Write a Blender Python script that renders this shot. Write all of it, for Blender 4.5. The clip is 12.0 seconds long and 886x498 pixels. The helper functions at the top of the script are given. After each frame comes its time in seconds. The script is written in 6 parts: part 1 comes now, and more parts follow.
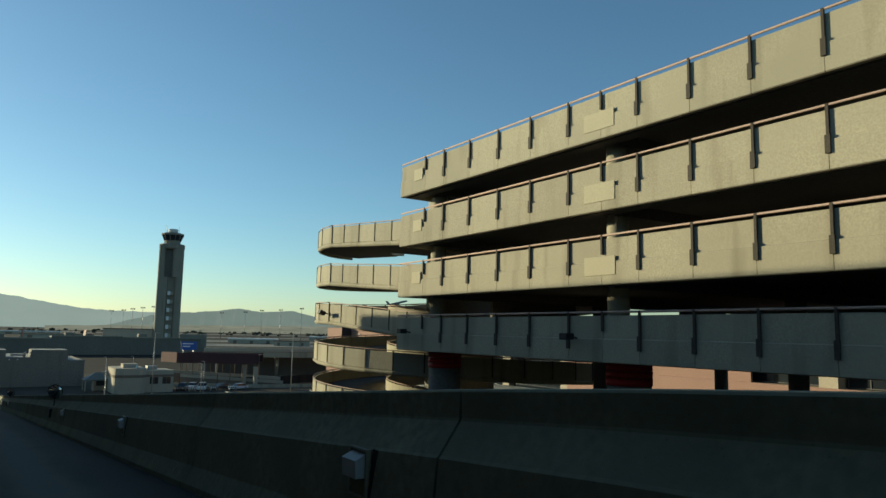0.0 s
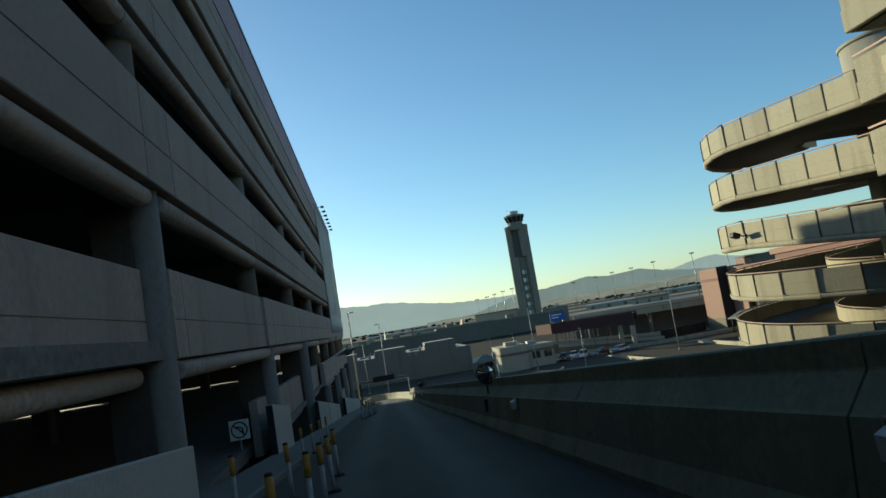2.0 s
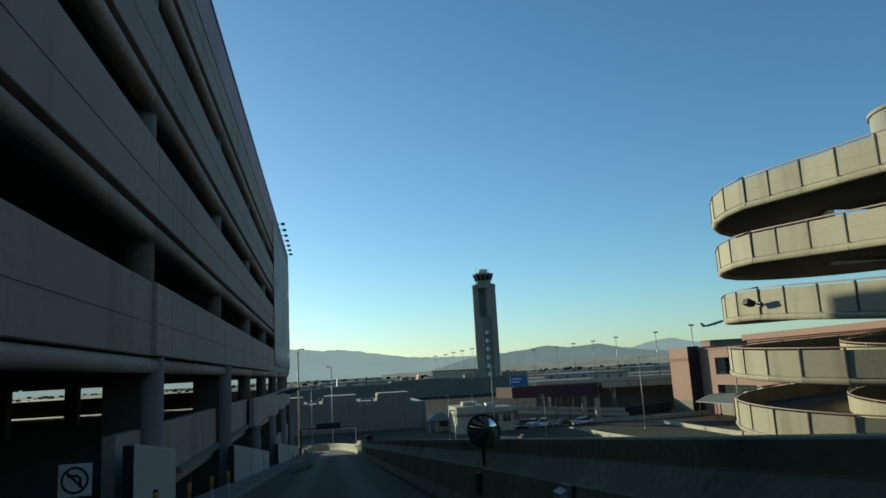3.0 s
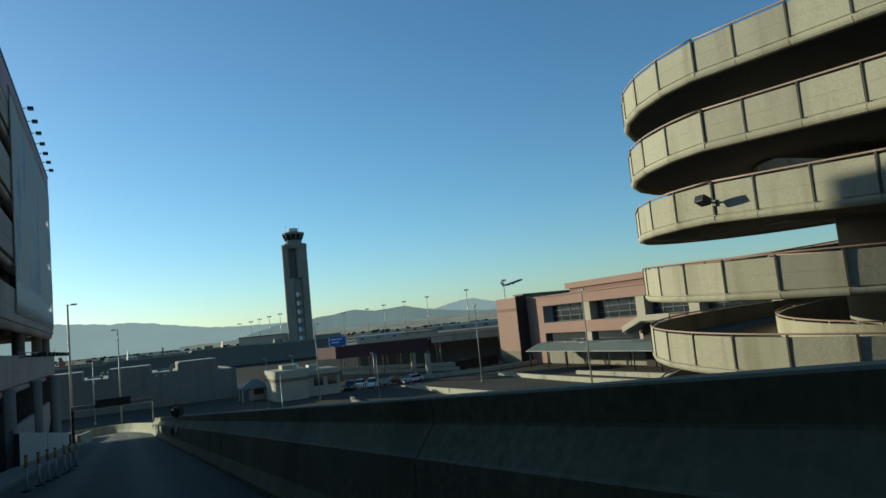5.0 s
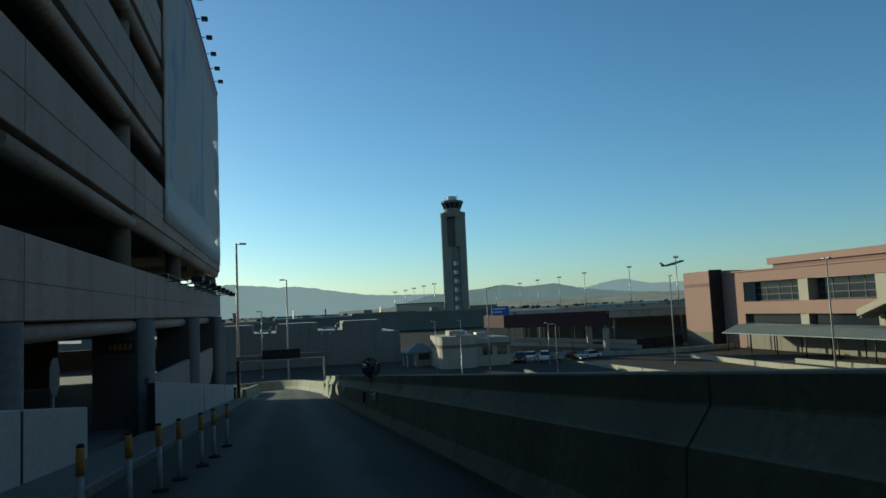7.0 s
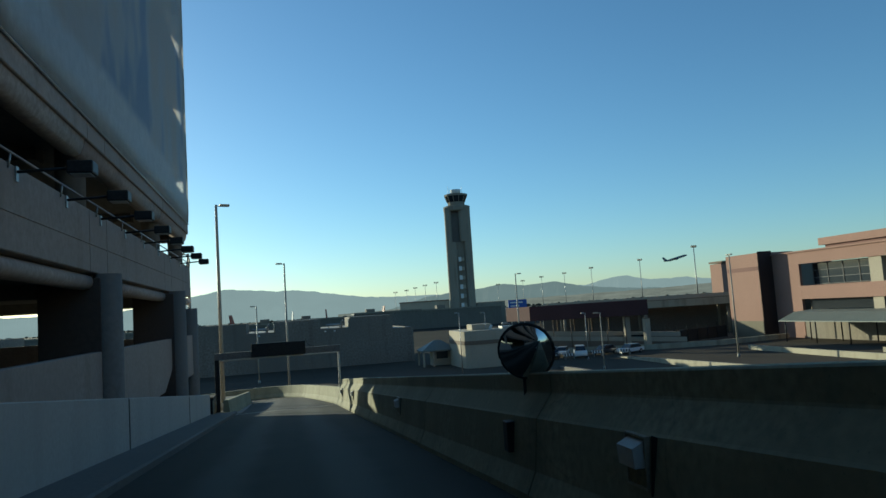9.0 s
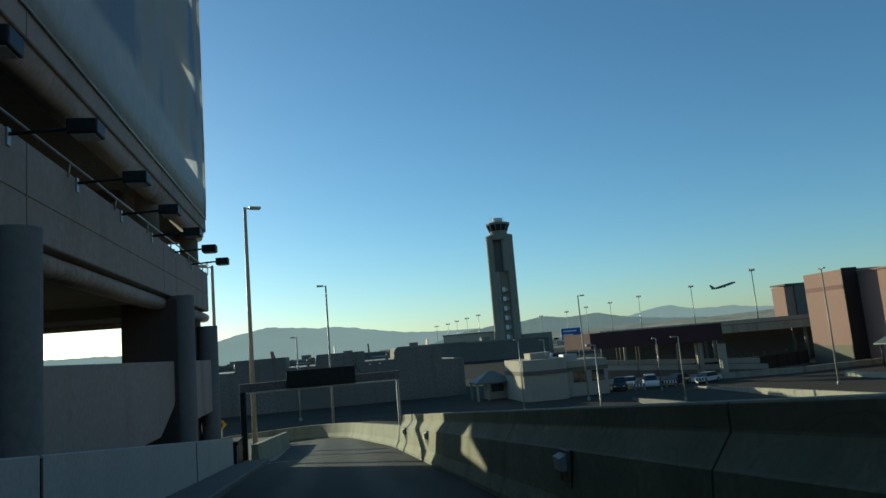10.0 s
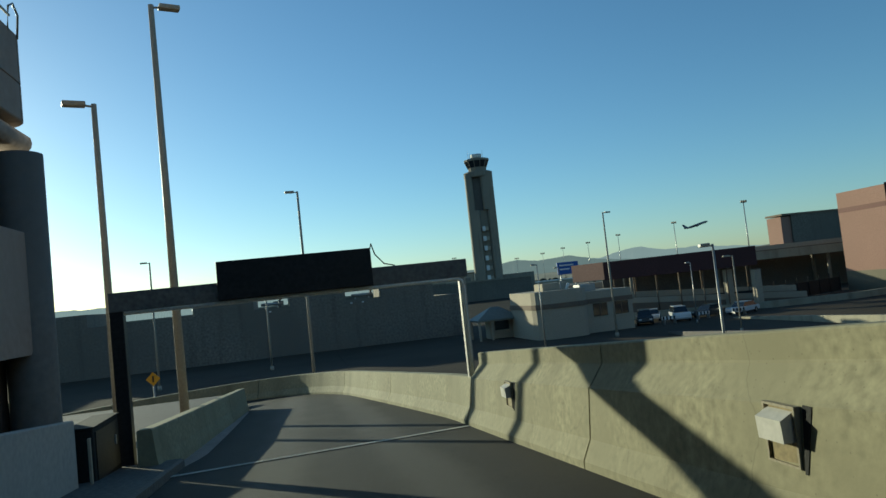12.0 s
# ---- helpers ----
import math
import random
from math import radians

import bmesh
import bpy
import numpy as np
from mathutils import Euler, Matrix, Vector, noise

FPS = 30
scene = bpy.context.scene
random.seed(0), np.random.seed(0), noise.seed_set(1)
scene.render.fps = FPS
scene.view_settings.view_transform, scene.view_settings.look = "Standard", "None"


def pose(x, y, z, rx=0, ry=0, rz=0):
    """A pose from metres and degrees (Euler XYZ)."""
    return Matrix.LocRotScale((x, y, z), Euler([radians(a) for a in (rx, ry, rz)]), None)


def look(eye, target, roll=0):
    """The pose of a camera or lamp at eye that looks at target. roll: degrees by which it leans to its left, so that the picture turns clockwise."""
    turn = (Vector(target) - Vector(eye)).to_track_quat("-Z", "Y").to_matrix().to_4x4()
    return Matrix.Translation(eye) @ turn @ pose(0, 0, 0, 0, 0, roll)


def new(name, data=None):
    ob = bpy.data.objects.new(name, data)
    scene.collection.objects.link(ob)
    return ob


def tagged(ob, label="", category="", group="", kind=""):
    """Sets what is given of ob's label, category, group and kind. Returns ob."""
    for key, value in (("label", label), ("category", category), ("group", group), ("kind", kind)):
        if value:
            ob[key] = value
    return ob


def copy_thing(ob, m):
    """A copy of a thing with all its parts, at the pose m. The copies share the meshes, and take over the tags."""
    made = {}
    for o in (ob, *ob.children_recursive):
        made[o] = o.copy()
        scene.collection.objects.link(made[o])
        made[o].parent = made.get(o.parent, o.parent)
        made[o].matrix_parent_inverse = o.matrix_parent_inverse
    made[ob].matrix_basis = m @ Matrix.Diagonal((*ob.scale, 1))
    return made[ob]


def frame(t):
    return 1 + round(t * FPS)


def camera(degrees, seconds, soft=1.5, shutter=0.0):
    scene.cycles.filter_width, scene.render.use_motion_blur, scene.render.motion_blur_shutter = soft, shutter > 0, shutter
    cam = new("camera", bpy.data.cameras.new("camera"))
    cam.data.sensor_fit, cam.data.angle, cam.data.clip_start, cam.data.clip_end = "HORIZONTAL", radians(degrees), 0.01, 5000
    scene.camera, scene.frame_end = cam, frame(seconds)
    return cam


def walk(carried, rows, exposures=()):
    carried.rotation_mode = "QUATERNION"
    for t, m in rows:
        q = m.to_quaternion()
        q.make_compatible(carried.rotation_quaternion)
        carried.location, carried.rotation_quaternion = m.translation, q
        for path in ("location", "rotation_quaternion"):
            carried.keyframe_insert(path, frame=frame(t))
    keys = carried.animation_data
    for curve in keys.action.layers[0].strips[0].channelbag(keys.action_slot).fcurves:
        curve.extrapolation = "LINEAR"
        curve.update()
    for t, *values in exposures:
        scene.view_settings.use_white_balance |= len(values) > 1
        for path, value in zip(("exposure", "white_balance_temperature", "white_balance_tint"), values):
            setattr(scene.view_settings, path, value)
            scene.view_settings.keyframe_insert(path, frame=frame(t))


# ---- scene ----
cam = camera(64.9, 12.0)
PATH = [
    (0, (-2.537, -101.285, 9.994), (-1.443, -99.628, 10.232), 1.18),
    (0.2, (-2.492, -100.239, 9.934), (-0.979, -98.962, 10.218), 1.29),
    (0.3, (-2.468, -99.723, 9.91), (-0.868, -98.56, 10.205), -0.14),
    (0.5, (-2.425, -98.682, 9.846), (-0.919, -97.402, 10.153), -1.17),
    (0.7, (-2.401, -97.596, 9.751), (-1.141, -96.074, 10.058), -1.41),
    (0.8, (-2.41, -97.011, 9.709), (-1.26, -95.401, 10.002), -1.41),
    (1, (-2.418, -95.81, 9.634), (-1.401, -94.106, 9.883), -1.15),
    (1.2, (-2.453, -94.545, 9.515), (-1.584, -92.756, 9.731), -3.22),
    (1.3, (-2.47, -93.904, 9.471), (-1.665, -92.085, 9.68), -3.64),
    (1.5, (-2.505, -92.555, 9.334), (-1.851, -90.674, 9.523), -3.12),
    (1.7, (-2.496, -91.156, 9.211), (-2.064, -89.211, 9.381), -4.19),
    (1.8, (-2.487, -90.431, 9.178), (-2.163, -88.465, 9.347), -4.15),
    (2, (-2.476, -88.944, 9.038), (-2.26, -86.966, 9.238), -9.38),
    (2.2, (-2.459, -87.468, 8.892), (-2.24, -85.509, 9.228), -4.31),
    (2.3, (-2.439, -86.739, 8.865), (-2.174, -84.785, 9.199), -6.54),
    (2.5, (-2.39, -85.259, 8.736), (-2.064, -83.315, 9.077), -6.62),
    (2.7, (-2.335, -83.773, 8.603), (-1.97, -81.836, 8.94), -6.33),
    (3, (-2.243, -81.495, 8.409), (-1.919, -79.552, 8.754), -3.2),
    (3.2, (-2.195, -79.936, 8.261), (-1.898, -77.984, 8.574), -3.46),
    (4.8, (-1.907, -67.34, 7.265), (-1.275, -65.457, 7.5), -4.42),
    (5, (-1.917, -65.891, 7.073), (-1.07, -64.091, 7.277), -5.71),
    (5.2, (-1.922, -64.49, 6.991), (-0.82, -62.835, 7.2), -3.35),
    (5.3, (-1.941, -63.81, 6.889), (-0.759, -62.213, 7.117), -2.73),
    (5.5, (-1.965, -62.482, 6.777), (-0.809, -60.87, 7.033), -4.3),
    (5.7, (-2.021, -61.169, 6.663), (-0.992, -59.478, 6.946), -5.24),
    (6, (-2.103, -59.229, 6.487), (-1.226, -57.46, 6.808), -6.27),
    (6.2, (-2.144, -57.918, 6.424), (-1.369, -56.106, 6.764), -5.83),
    (6.5, (-2.187, -55.919, 6.205), (-1.57, -54.046, 6.54), -3.9),
    (6.7, (-2.217, -54.54, 6.09), (-1.687, -52.63, 6.352), -3.95),
    (7, (-2.259, -52.414, 5.908), (-1.82, -50.469, 6.075), -2.6),
    (7.2, (-2.274, -50.968, 5.785), (-1.89, -49.007, 5.879), -2.92),
    (8.8, (-2.285, -38.669, 4.736), (-1.848, -36.725, 4.907), -3.99),
    (9, (-2.306, -37.034, 4.597), (-1.861, -35.092, 4.766), -3.76),
    (9.2, (-2.335, -35.382, 4.457), (-1.892, -33.44, 4.641), -4.74),
    (9.5, (-2.385, -32.879, 4.248), (-1.983, -30.936, 4.501), -3.05),
    (9.7, (-2.413, -31.206, 4.105), (-2.05, -29.26, 4.392), -3.63),
    (10, (-2.452, -28.707, 3.902), (-2.111, -26.756, 4.176), -4.8),
    (10.2, (-2.474, -27.06, 3.753), (-2.146, -25.104, 4.01), -4.8),
    (10.5, (-2.505, -24.636, 3.546), (-2.173, -22.678, 3.784), -4.47),
    (10.7, (-2.533, -23.061, 3.416), (-2.192, -21.102, 3.628), -5.03),
    (11, (-2.565, -20.737, 3.216), (-2.172, -18.78, 3.342), -6.2),
    (11.2, (-2.592, -19.212, 3.086), (-2.188, -17.256, 3.2), -5.81),
    (11.5, (-2.647, -16.889, 2.89), (-2.218, -14.94, 3.014), -6.5),
    (11.7, (-2.691, -15.271, 2.76), (-2.26, -13.322, 2.879), -5.42),
    (12, (-2.754, -12.774, 2.535), (-2.344, -10.82, 2.649), -6.09),
]
EXPOSURES = [
    (0, 0.24, 6950, -7), (1.0, 0.38, 6900, -7), (1.6, 0.40, 6650, -7), (2.5, 0.25, 6450, -8), (3.0, 0.15, 6150, -9), (5.0, 0.12, 5950, -9), (5.5, 0.12, 5950, -9), (6.5, -0.18, 5850, -11), (7.0, -0.06, 5850, -11), (9.0, 0.15, 5950, -9), (9.5, 0.1, 5950, -11), (10.5, -0.06, 6000, -11), (12, 0.02, 6050, -11)]
walk(cam, [(t, look(eye, target, roll)) for t, eye, target, roll in PATH], EXPOSURES)


# ---- light ----
SUN_AZ, SUN_EL = radians(-34.2), radians(11.0)      # azimuth from +y towards +x
world = bpy.data.worlds.new("sky")
scene.world = world
world.use_nodes = True
wn = world.node_tree.nodes
sky = wn.new("ShaderNodeTexSky")
sky.sky_type, sky.sun_disc = "NISHITA", False
sky.sun_elevation, sky.sun_rotation = SUN_EL, SUN_AZ
sky.air_density, sky.dust_density, sky.ozone_density, sky.altitude = 1.0, 0.62, 3.6, 600
wn["Background"].inputs["Strength"].default_value = 0.14
world.node_tree.links.new(sky.outputs["Color"], wn["Background"].inputs["Color"])
sun_lamp = bpy.data.lights.new("sun", "SUN")
sun_lamp.energy, sun_lamp.angle, sun_lamp.color = 5.0, radians(0.55), (1.0, 0.87, 0.66)
sun_dir = Vector((math.sin(SUN_AZ) * math.cos(SUN_EL), math.cos(SUN_AZ) * math.cos(SUN_EL), math.sin(SUN_EL)))
new("sun", sun_lamp).matrix_basis = look(sun_dir * 100, (0, 0, 0))

GROUND = -4.3


def road_z(y):
    """Height of the ramp's surface, which falls steadily towards +y and eases off at its upper end."""
    if y > -97:
        return -0.0855 * y
    u = min(-97 - y, 11.0)
    return 8.294 + 0.0855 * u - 0.0039 * u * u


# ---- materials ----
def material(name, base, rough=0.85, vary=0.22, grain=3.0, blotch=0.25, bump=0.15, metal=0.0, streak=0.0, tint=None, island=0.0, spec=0.3):
    """A surface with fine grain, large blotches, optional vertical streaks and a difference from piece to piece."""
    m = bpy.data.materials.new(name)
    m.use_nodes = True
    nt = m.node_tree
    n, link = nt.nodes, nt.links.new
    b = n["Principled BSDF"]
    b.inputs["Roughness"].default_value, b.inputs["Metallic"].default_value = rough, metal
    b.inputs["Specular IOR Level"].default_value = spec
    co = n.new("ShaderNodeTexCoord")

    def noise_tex(scale, detail, stretch=None):
        t = n.new("ShaderNodeTexNoise")
        t.inputs["Scale"].default_value, t.inputs["Detail"].default_value = scale, detail
        if stretch:
            mp = n.new("ShaderNodeMapping")
            mp.inputs["Scale"].default_value = stretch
            link(co.outputs["Object"], mp.inputs["Vector"])
            link(mp.outputs["Vector"], t.inputs["Vector"])
        else:
            link(co.outputs["Object"], t.inputs["Vector"])
        return t.outputs["Fac"]

    def mix(kind, fac, a, c):
        x = n.new("ShaderNodeMix")
        x.data_type, x.blend_type = "RGBA", kind
        if isinstance(fac, float):
            x.inputs["Factor"].default_value = fac
        else:
            link(fac, x.inputs["Factor"])
        for sock, val in ((x.inputs["A"], a), (x.inputs["B"], c)):
            if isinstance(val, tuple):
                sock.default_value = (*val, 1)
            else:
                link(val, sock)
        return x.outputs["Result"]

    def ramp(src, lo, hi):
        r = n.new("ShaderNodeMapRange")
        r.inputs["From Min"].default_value, r.inputs["From Max"].default_value = lo, hi
        link(src, r.inputs["Value"])
        return r.outputs["Result"]

    dark = tuple(c * (1 - 1.6 * vary) for c in base)
    light = tuple(min(1, c * (1 + 0.8 * vary)) for c in base)
    fine, big = noise_tex(grain * 4, 8), noise_tex(blotch, 4)
    col = mix("MIX", ramp(fine, 0.3, 0.7), dark, light)
    col = mix("MIX", ramp(big, 0.35, 0.68), col, tint or tuple(c * (1 - vary) for c in base))
    if streak:
        st = noise_tex(1.0, 5, (0.9, 0.9, 0.10))
        k = n.new("ShaderNodeMath")
        k.operation, k.inputs[1].default_value = "MULTIPLY", streak
        link(ramp(st, 0.52, 0.75), k.inputs[0])
        col = mix("MULTIPLY", k.outputs[0], col, (0.45, 0.42, 0.38))
    if island:
        oi = n.new("ShaderNodeObjectInfo")
        k = n.new("ShaderNodeMapRange")
        k.inputs["To Min"].default_value, k.inputs["To Max"].default_value = 1 - island, 1 + island * 0.5
        link(oi.outputs["Random"], k.inputs["Value"])
        h = n.new("ShaderNodeHueSaturation")
        link(k.outputs["Result"], h.inputs["Value"])
        link(col, h.inputs["Color"])
        col = h.outputs["Color"]
    link(col, b.inputs["Base Color"])
    if bump:
        bp = n.new("ShaderNodeBump")
        bp.inputs["Strength"].default_value, bp.inputs["Distance"].default_value = bump, 0.03
        link(noise_tex(grain * 9, 6), bp.inputs["Height"])
        link(bp.outputs["Normal"], b.inputs["Normal"])
    return m


GREY_CONC = material("grey_concrete", (0.35, 0.29, 0.25), streak=0.5, island=0.08, grain=2, vary=0.12, bump=0.08)
GREY_RIM = material("grey_rim_concrete", (0.40, 0.325, 0.28), streak=0.3, grain=2)
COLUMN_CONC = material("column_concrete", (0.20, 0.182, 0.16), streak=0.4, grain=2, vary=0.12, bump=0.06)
# darker than the outer concrete: shade under and inside the decks is put in
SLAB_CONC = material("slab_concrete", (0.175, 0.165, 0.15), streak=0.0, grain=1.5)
CORE_CONC = material("core_concrete", (0.33, 0.305, 0.25), streak=0.3, grain=1.5, vary=0.1)
TAN_CONC = material("tan_concrete", (0.41, 0.368, 0.27), streak=0.6, island=0.12, grain=3, vary=0.14, bump=0.06)
TAN_PATCH = material("tan_patch_concrete", (0.47, 0.42, 0.30), streak=0.1, grain=2, vary=0.08)
BARRIER_CONC = material("barrier_concrete", (0.30, 0.28, 0.182), streak=0.5, island=0.08, grain=3, blotch=1.1, vary=0.2, bump=0.05)



def add_cracks(m, scale, width, depth):
    """Thin wandering hairline cracks and small dark pits over a concrete."""
    nt = m.node_tree
    n, link = nt.nodes, nt.links.new
    b = n["Principled BSDF"]
    old = b.inputs["Base Color"].links[0].from_socket
    co, nz, mx = n.new("ShaderNodeTexCoord"), n.new("ShaderNodeTexNoise"), n.new("ShaderNodeMix")
    nz.inputs["Scale"].default_value, nz.inputs["Detail"].default_value = 1.3, 5
    mx.data_type = "RGBA"
    mx.inputs["Factor"].default_value = 0.35
    link(co.outputs["Object"], nz.inputs["Vector"])
    link(co.outputs["Object"], mx.inputs["A"])
    link(nz.outputs["Color"], mx.inputs["B"])
    vo = n.new("ShaderNodeTexVoronoi")
    vo.feature = "DISTANCE_TO_EDGE"
    vo.inputs["Scale"].default_value = scale
    link(mx.outputs["Result"], vo.inputs["Vector"])
    lo = n.new("ShaderNodeMapRange")
    lo.inputs["From Min"].default_value, lo.inputs["From Max"].default_value = width, 0.0
    lo.inputs["To Max"].default_value = depth
    link(vo.outputs["Distance"], lo.inputs["Value"])
    # only here and there
    pa = n.new("ShaderNodeTexNoise")
    pa.inputs["Scale"].default_value = 0.45
    link(co.outputs["Object"], pa.inputs["Vector"])
    pr = n.new("ShaderNodeMapRange")
    pr.inputs["From Min"].default_value, pr.inputs["From Max"].default_value = 0.48, 0.62
    link(pa.outputs["Fac"], pr.inputs["Value"])
    mu = n.new("ShaderNodeMath")
    mu.operation = "MULTIPLY"
    link(lo.outputs["Result"], mu.inputs[0])
    link(pr.outputs["Result"], mu.inputs[1])
    pit = n.new("ShaderNodeTexVoronoi")
    pit.inputs["Scale"].default_value = 14
    link(co.outputs["Object"], pit.inputs["Vector"])
    pm = n.new("ShaderNodeMapRange")
    pm.inputs["From Min"].default_value, pm.inputs["From Max"].default_value = 0.12, 0.05
    pm.inputs["To Max"].default_value = 0.35
    link(pit.outputs["Distance"], pm.inputs["Value"])
    ad = n.new("ShaderNodeMath")
    ad.operation = "MAXIMUM"
    link(mu.outputs[0], ad.inputs[0])
    link(pm.outputs["Result"], ad.inputs[1])
    x = n.new("ShaderNodeMix")
    x.data_type = "RGBA"
    link(ad.outputs[0], x.inputs["Factor"])
    link(old, x.inputs["A"])
    x.inputs["B"].default_value = (0.06, 0.053, 0.043, 1)
    link(x.outputs["Result"], b.inputs["Base Color"])


add_cracks(BARRIER_CONC, 0.9, 0.006, 0.3)
PAINTED_WALL = material("painted_low_wall", (0.42, 0.40, 0.365), streak=0.15, island=0.06, grain=3, vary=0.09, bump=0.05)
ASPHALT = material("asphalt", (0.039, 0.0355, 0.027), rough=0.82, grain=10, blotch=0.5, bump=0.35, vary=0.42, spec=0.3)


def add_wheel_tracks(m):
    """Two paler polished tracks along the ramp, with soft uneven edges."""
    nt = m.node_tree
    n, link = nt.nodes, nt.links.new
    b = n["Principled BSDF"]
    old = b.inputs["Base Color"].links[0].from_socket
    co, sep = n.new("ShaderNodeTexCoord"), n.new("ShaderNodeSeparateXYZ")
    nz = n.new("ShaderNodeTexNoise")
    nz.inputs["Scale"].default_value = 0.5
    link(co.outputs["Object"], nz.inputs["Vector"])
    link(co.outputs["Object"], sep.inputs["Vector"])
    wob = n.new("ShaderNodeMath")
    wob.operation, wob.inputs[1].default_value = "MULTIPLY_ADD", 0.5
    link(nz.outputs["Fac"], wob.inputs[0])
    link(sep.outputs["X"], wob.inputs[2])
    total = None
    for c in (-1.25, -3.1):
        d = n.new("ShaderNodeMath")
        d.operation, d.inputs[1].default_value = "SUBTRACT", c
        link(wob.outputs[0], d.inputs[0])
        a = n.new("ShaderNodeMath")
        a.operation = "ABSOLUTE"
        link(d.outputs[0], a.inputs[0])
        r = n.new("ShaderNodeMapRange")
        r.interpolation_type = "SMOOTHSTEP"
        r.inputs["From Min"].default_value, r.inputs["From Max"].default_value = 0.65, 0.1
        link(a.outputs[0], r.inputs["Value"])
        if total is None:
            total = r.outputs["Result"]
        else:
            q = n.new("ShaderNodeMath")
            q.operation = "MAXIMUM"
            link(total, q.inputs[0])
            link(r.outputs["Result"], q.inputs[1])
            total = q.outputs[0]
    k = n.new("ShaderNodeMath")
    k.operation, k.inputs[1].default_value = "MULTIPLY", 0.75
    link(total, k.inputs[0])
    x = n.new("ShaderNodeMix")
    x.data_type = "RGBA"
    link(k.outputs[0], x.inputs["Factor"])
    link(old, x.inputs["A"])
    x.inputs["B"].default_value = (0.086, 0.08, 0.066, 1)
    link(x.outputs["Result"], b.inputs["Base Color"])


add_wheel_tracks(ASPHALT)
WALK_CONC = material("sidewalk_concrete", (0.15, 0.14, 0.125), grain=4)
DESERT = material("desert_ground", (0.065, 0.058, 0.047), rough=0.97, spec=0.05, grain=0.5, blotch=0.02, vary=0.3, bump=0.1)
APRON = material("dusty_apron", (0.058, 0.051, 0.041), rough=0.97, spec=0.05, grain=1.2, blotch=0.05, vary=0.3)
LOT_ASPHALT = material("lot_asphalt", (0.108, 0.09, 0.069), rough=0.97, spec=0.05, grain=3, blotch=0.1, vary=0.3)
TAXIWAY = material("taxiway_concrete", (0.22, 0.20, 0.165), grain=0.4, blotch=0.02, vary=0.15)
PINK_WALL = material("pink_stucco", (0.33, 0.195, 0.15), grain=1.5, blotch=0.15, vary=0.12)
PINK_DARK = material("dusty_rose_stripe", (0.22, 0.12, 0.10), grain=1.5, vary=0.12)
MAROON = material("maroon_fascia", (0.085, 0.04, 0.04), grain=1.5, blotch=0.2, vary=0.2)
TAN_STUCCO = material("tan_stucco", (0.43, 0.37, 0.28), grain=2, vary=0.12)
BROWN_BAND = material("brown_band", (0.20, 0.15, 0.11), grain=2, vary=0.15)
PALE_ROOF = material("pale_gravel_roof", (0.34, 0.32, 0.28), grain=3, vary=0.2)
CONCOURSE_WALL = material("grey_concourse_wall", (0.19, 0.165, 0.135), grain=0.6, blotch=0.06, vary=0.25, streak=0.2)
GREY_WALL = material("grey_block_wall", (0.225, 0.195, 0.158), grain=0.8, blotch=0.08, vary=0.24, streak=0.4)
DARK_METAL = material("dark_metal", (0.03, 0.03, 0.032), rough=0.5, vary=0.25, grain=4, metal=0.4, bump=0.05)
GREY_METAL = material("galvanised_metal", (0.38, 0.37, 0.35), rough=0.45, vary=0.2, grain=4, metal=0.7, bump=0.05)
POLE_PAINT = material("tan_pole_paint", (0.42, 0.37, 0.29), rough=0.5, vary=0.15, grain=4, bump=0.05)
RAIL_PAINT = material("rust_pink_rail_paint", (0.42, 0.29, 0.23), rough=0.6, vary=0.25, grain=6, bump=0.05)
JOINT_DARK = material("dark_joint_steel", (0.075, 0.06, 0.045), rough=0.8, vary=0.3, grain=5)
RED_WRAP = material("red_wrap", (0.42, 0.02, 0.025), rough=0.6, vary=0.2, grain=3)
WHITE_PAINT = material("white_paint", (0.74, 0.73, 0.70), rough=0.5, vary=0.12, grain=6, bump=0.05)
YELLOW_PAINT = material("yellow_paint", (0.62, 0.33, 0.03), rough=0.5, vary=0.15, grain=6, bump=0.05)
BLUE_PAINT = material("blue_sign_paint", (0.03, 0.10, 0.36), rough=0.5, vary=0.1, grain=3, bump=0.0)
PURPLE_PANEL = material("mauve_roof_screen", (0.36, 0.25, 0.28), rough=0.7, vary=0.15, grain=2)
RUBBER = material("black_rubber", (0.02, 0.02, 0.02), rough=0.8, vary=0.2, grain=6)
TOWER_CONC = material("tower_concrete", (0.28, 0.242, 0.188), grain=0.8, blotch=0.08, vary=0.14, streak=0.4)
FENCE_DARK = material("dark_fence_mesh", (0.035, 0.033, 0.032), rough=0.9, vary=0.4, grain=6, bump=0.3)
TOWER_DARK = material("tower_dark_panel", (0.15, 0.135, 0.12), grain=1, vary=0.2)
BRUSH = material("dry_brush", (0.06, 0.06, 0.04), grain=1, vary=0.4, blotch=0.1)
GREEN_ROOF = material("grey_green_canopy", (0.17, 0.19, 0.17), rough=0.5, grain=1.5, vary=0.2)


def glass_like(name, base, rough):
    m = bpy.data.materials.new(name)
    m.use_nodes = True
    b = m.node_tree.nodes["Principled BSDF"]
    b.inputs["Base Color"].default_value = (*base, 1)
    b.inputs["Roughness"].default_value = rough
    b.inputs["Specular IOR Level"].default_value = 0.8
    return m


DARK_GLASS = glass_like("dark_window_glass", (0.02, 0.025, 0.03), 0.08)
MIRROR = glass_like("convex_mirror_steel", (0.48, 0.49, 0.50), 0.06)
MIRROR.node_tree.nodes["Principled BSDF"].inputs["Metallic"].default_value = 1.0
MIRROR.node_tree.nodes["Principled BSDF"].inputs["Metallic"].default_value = 1.0


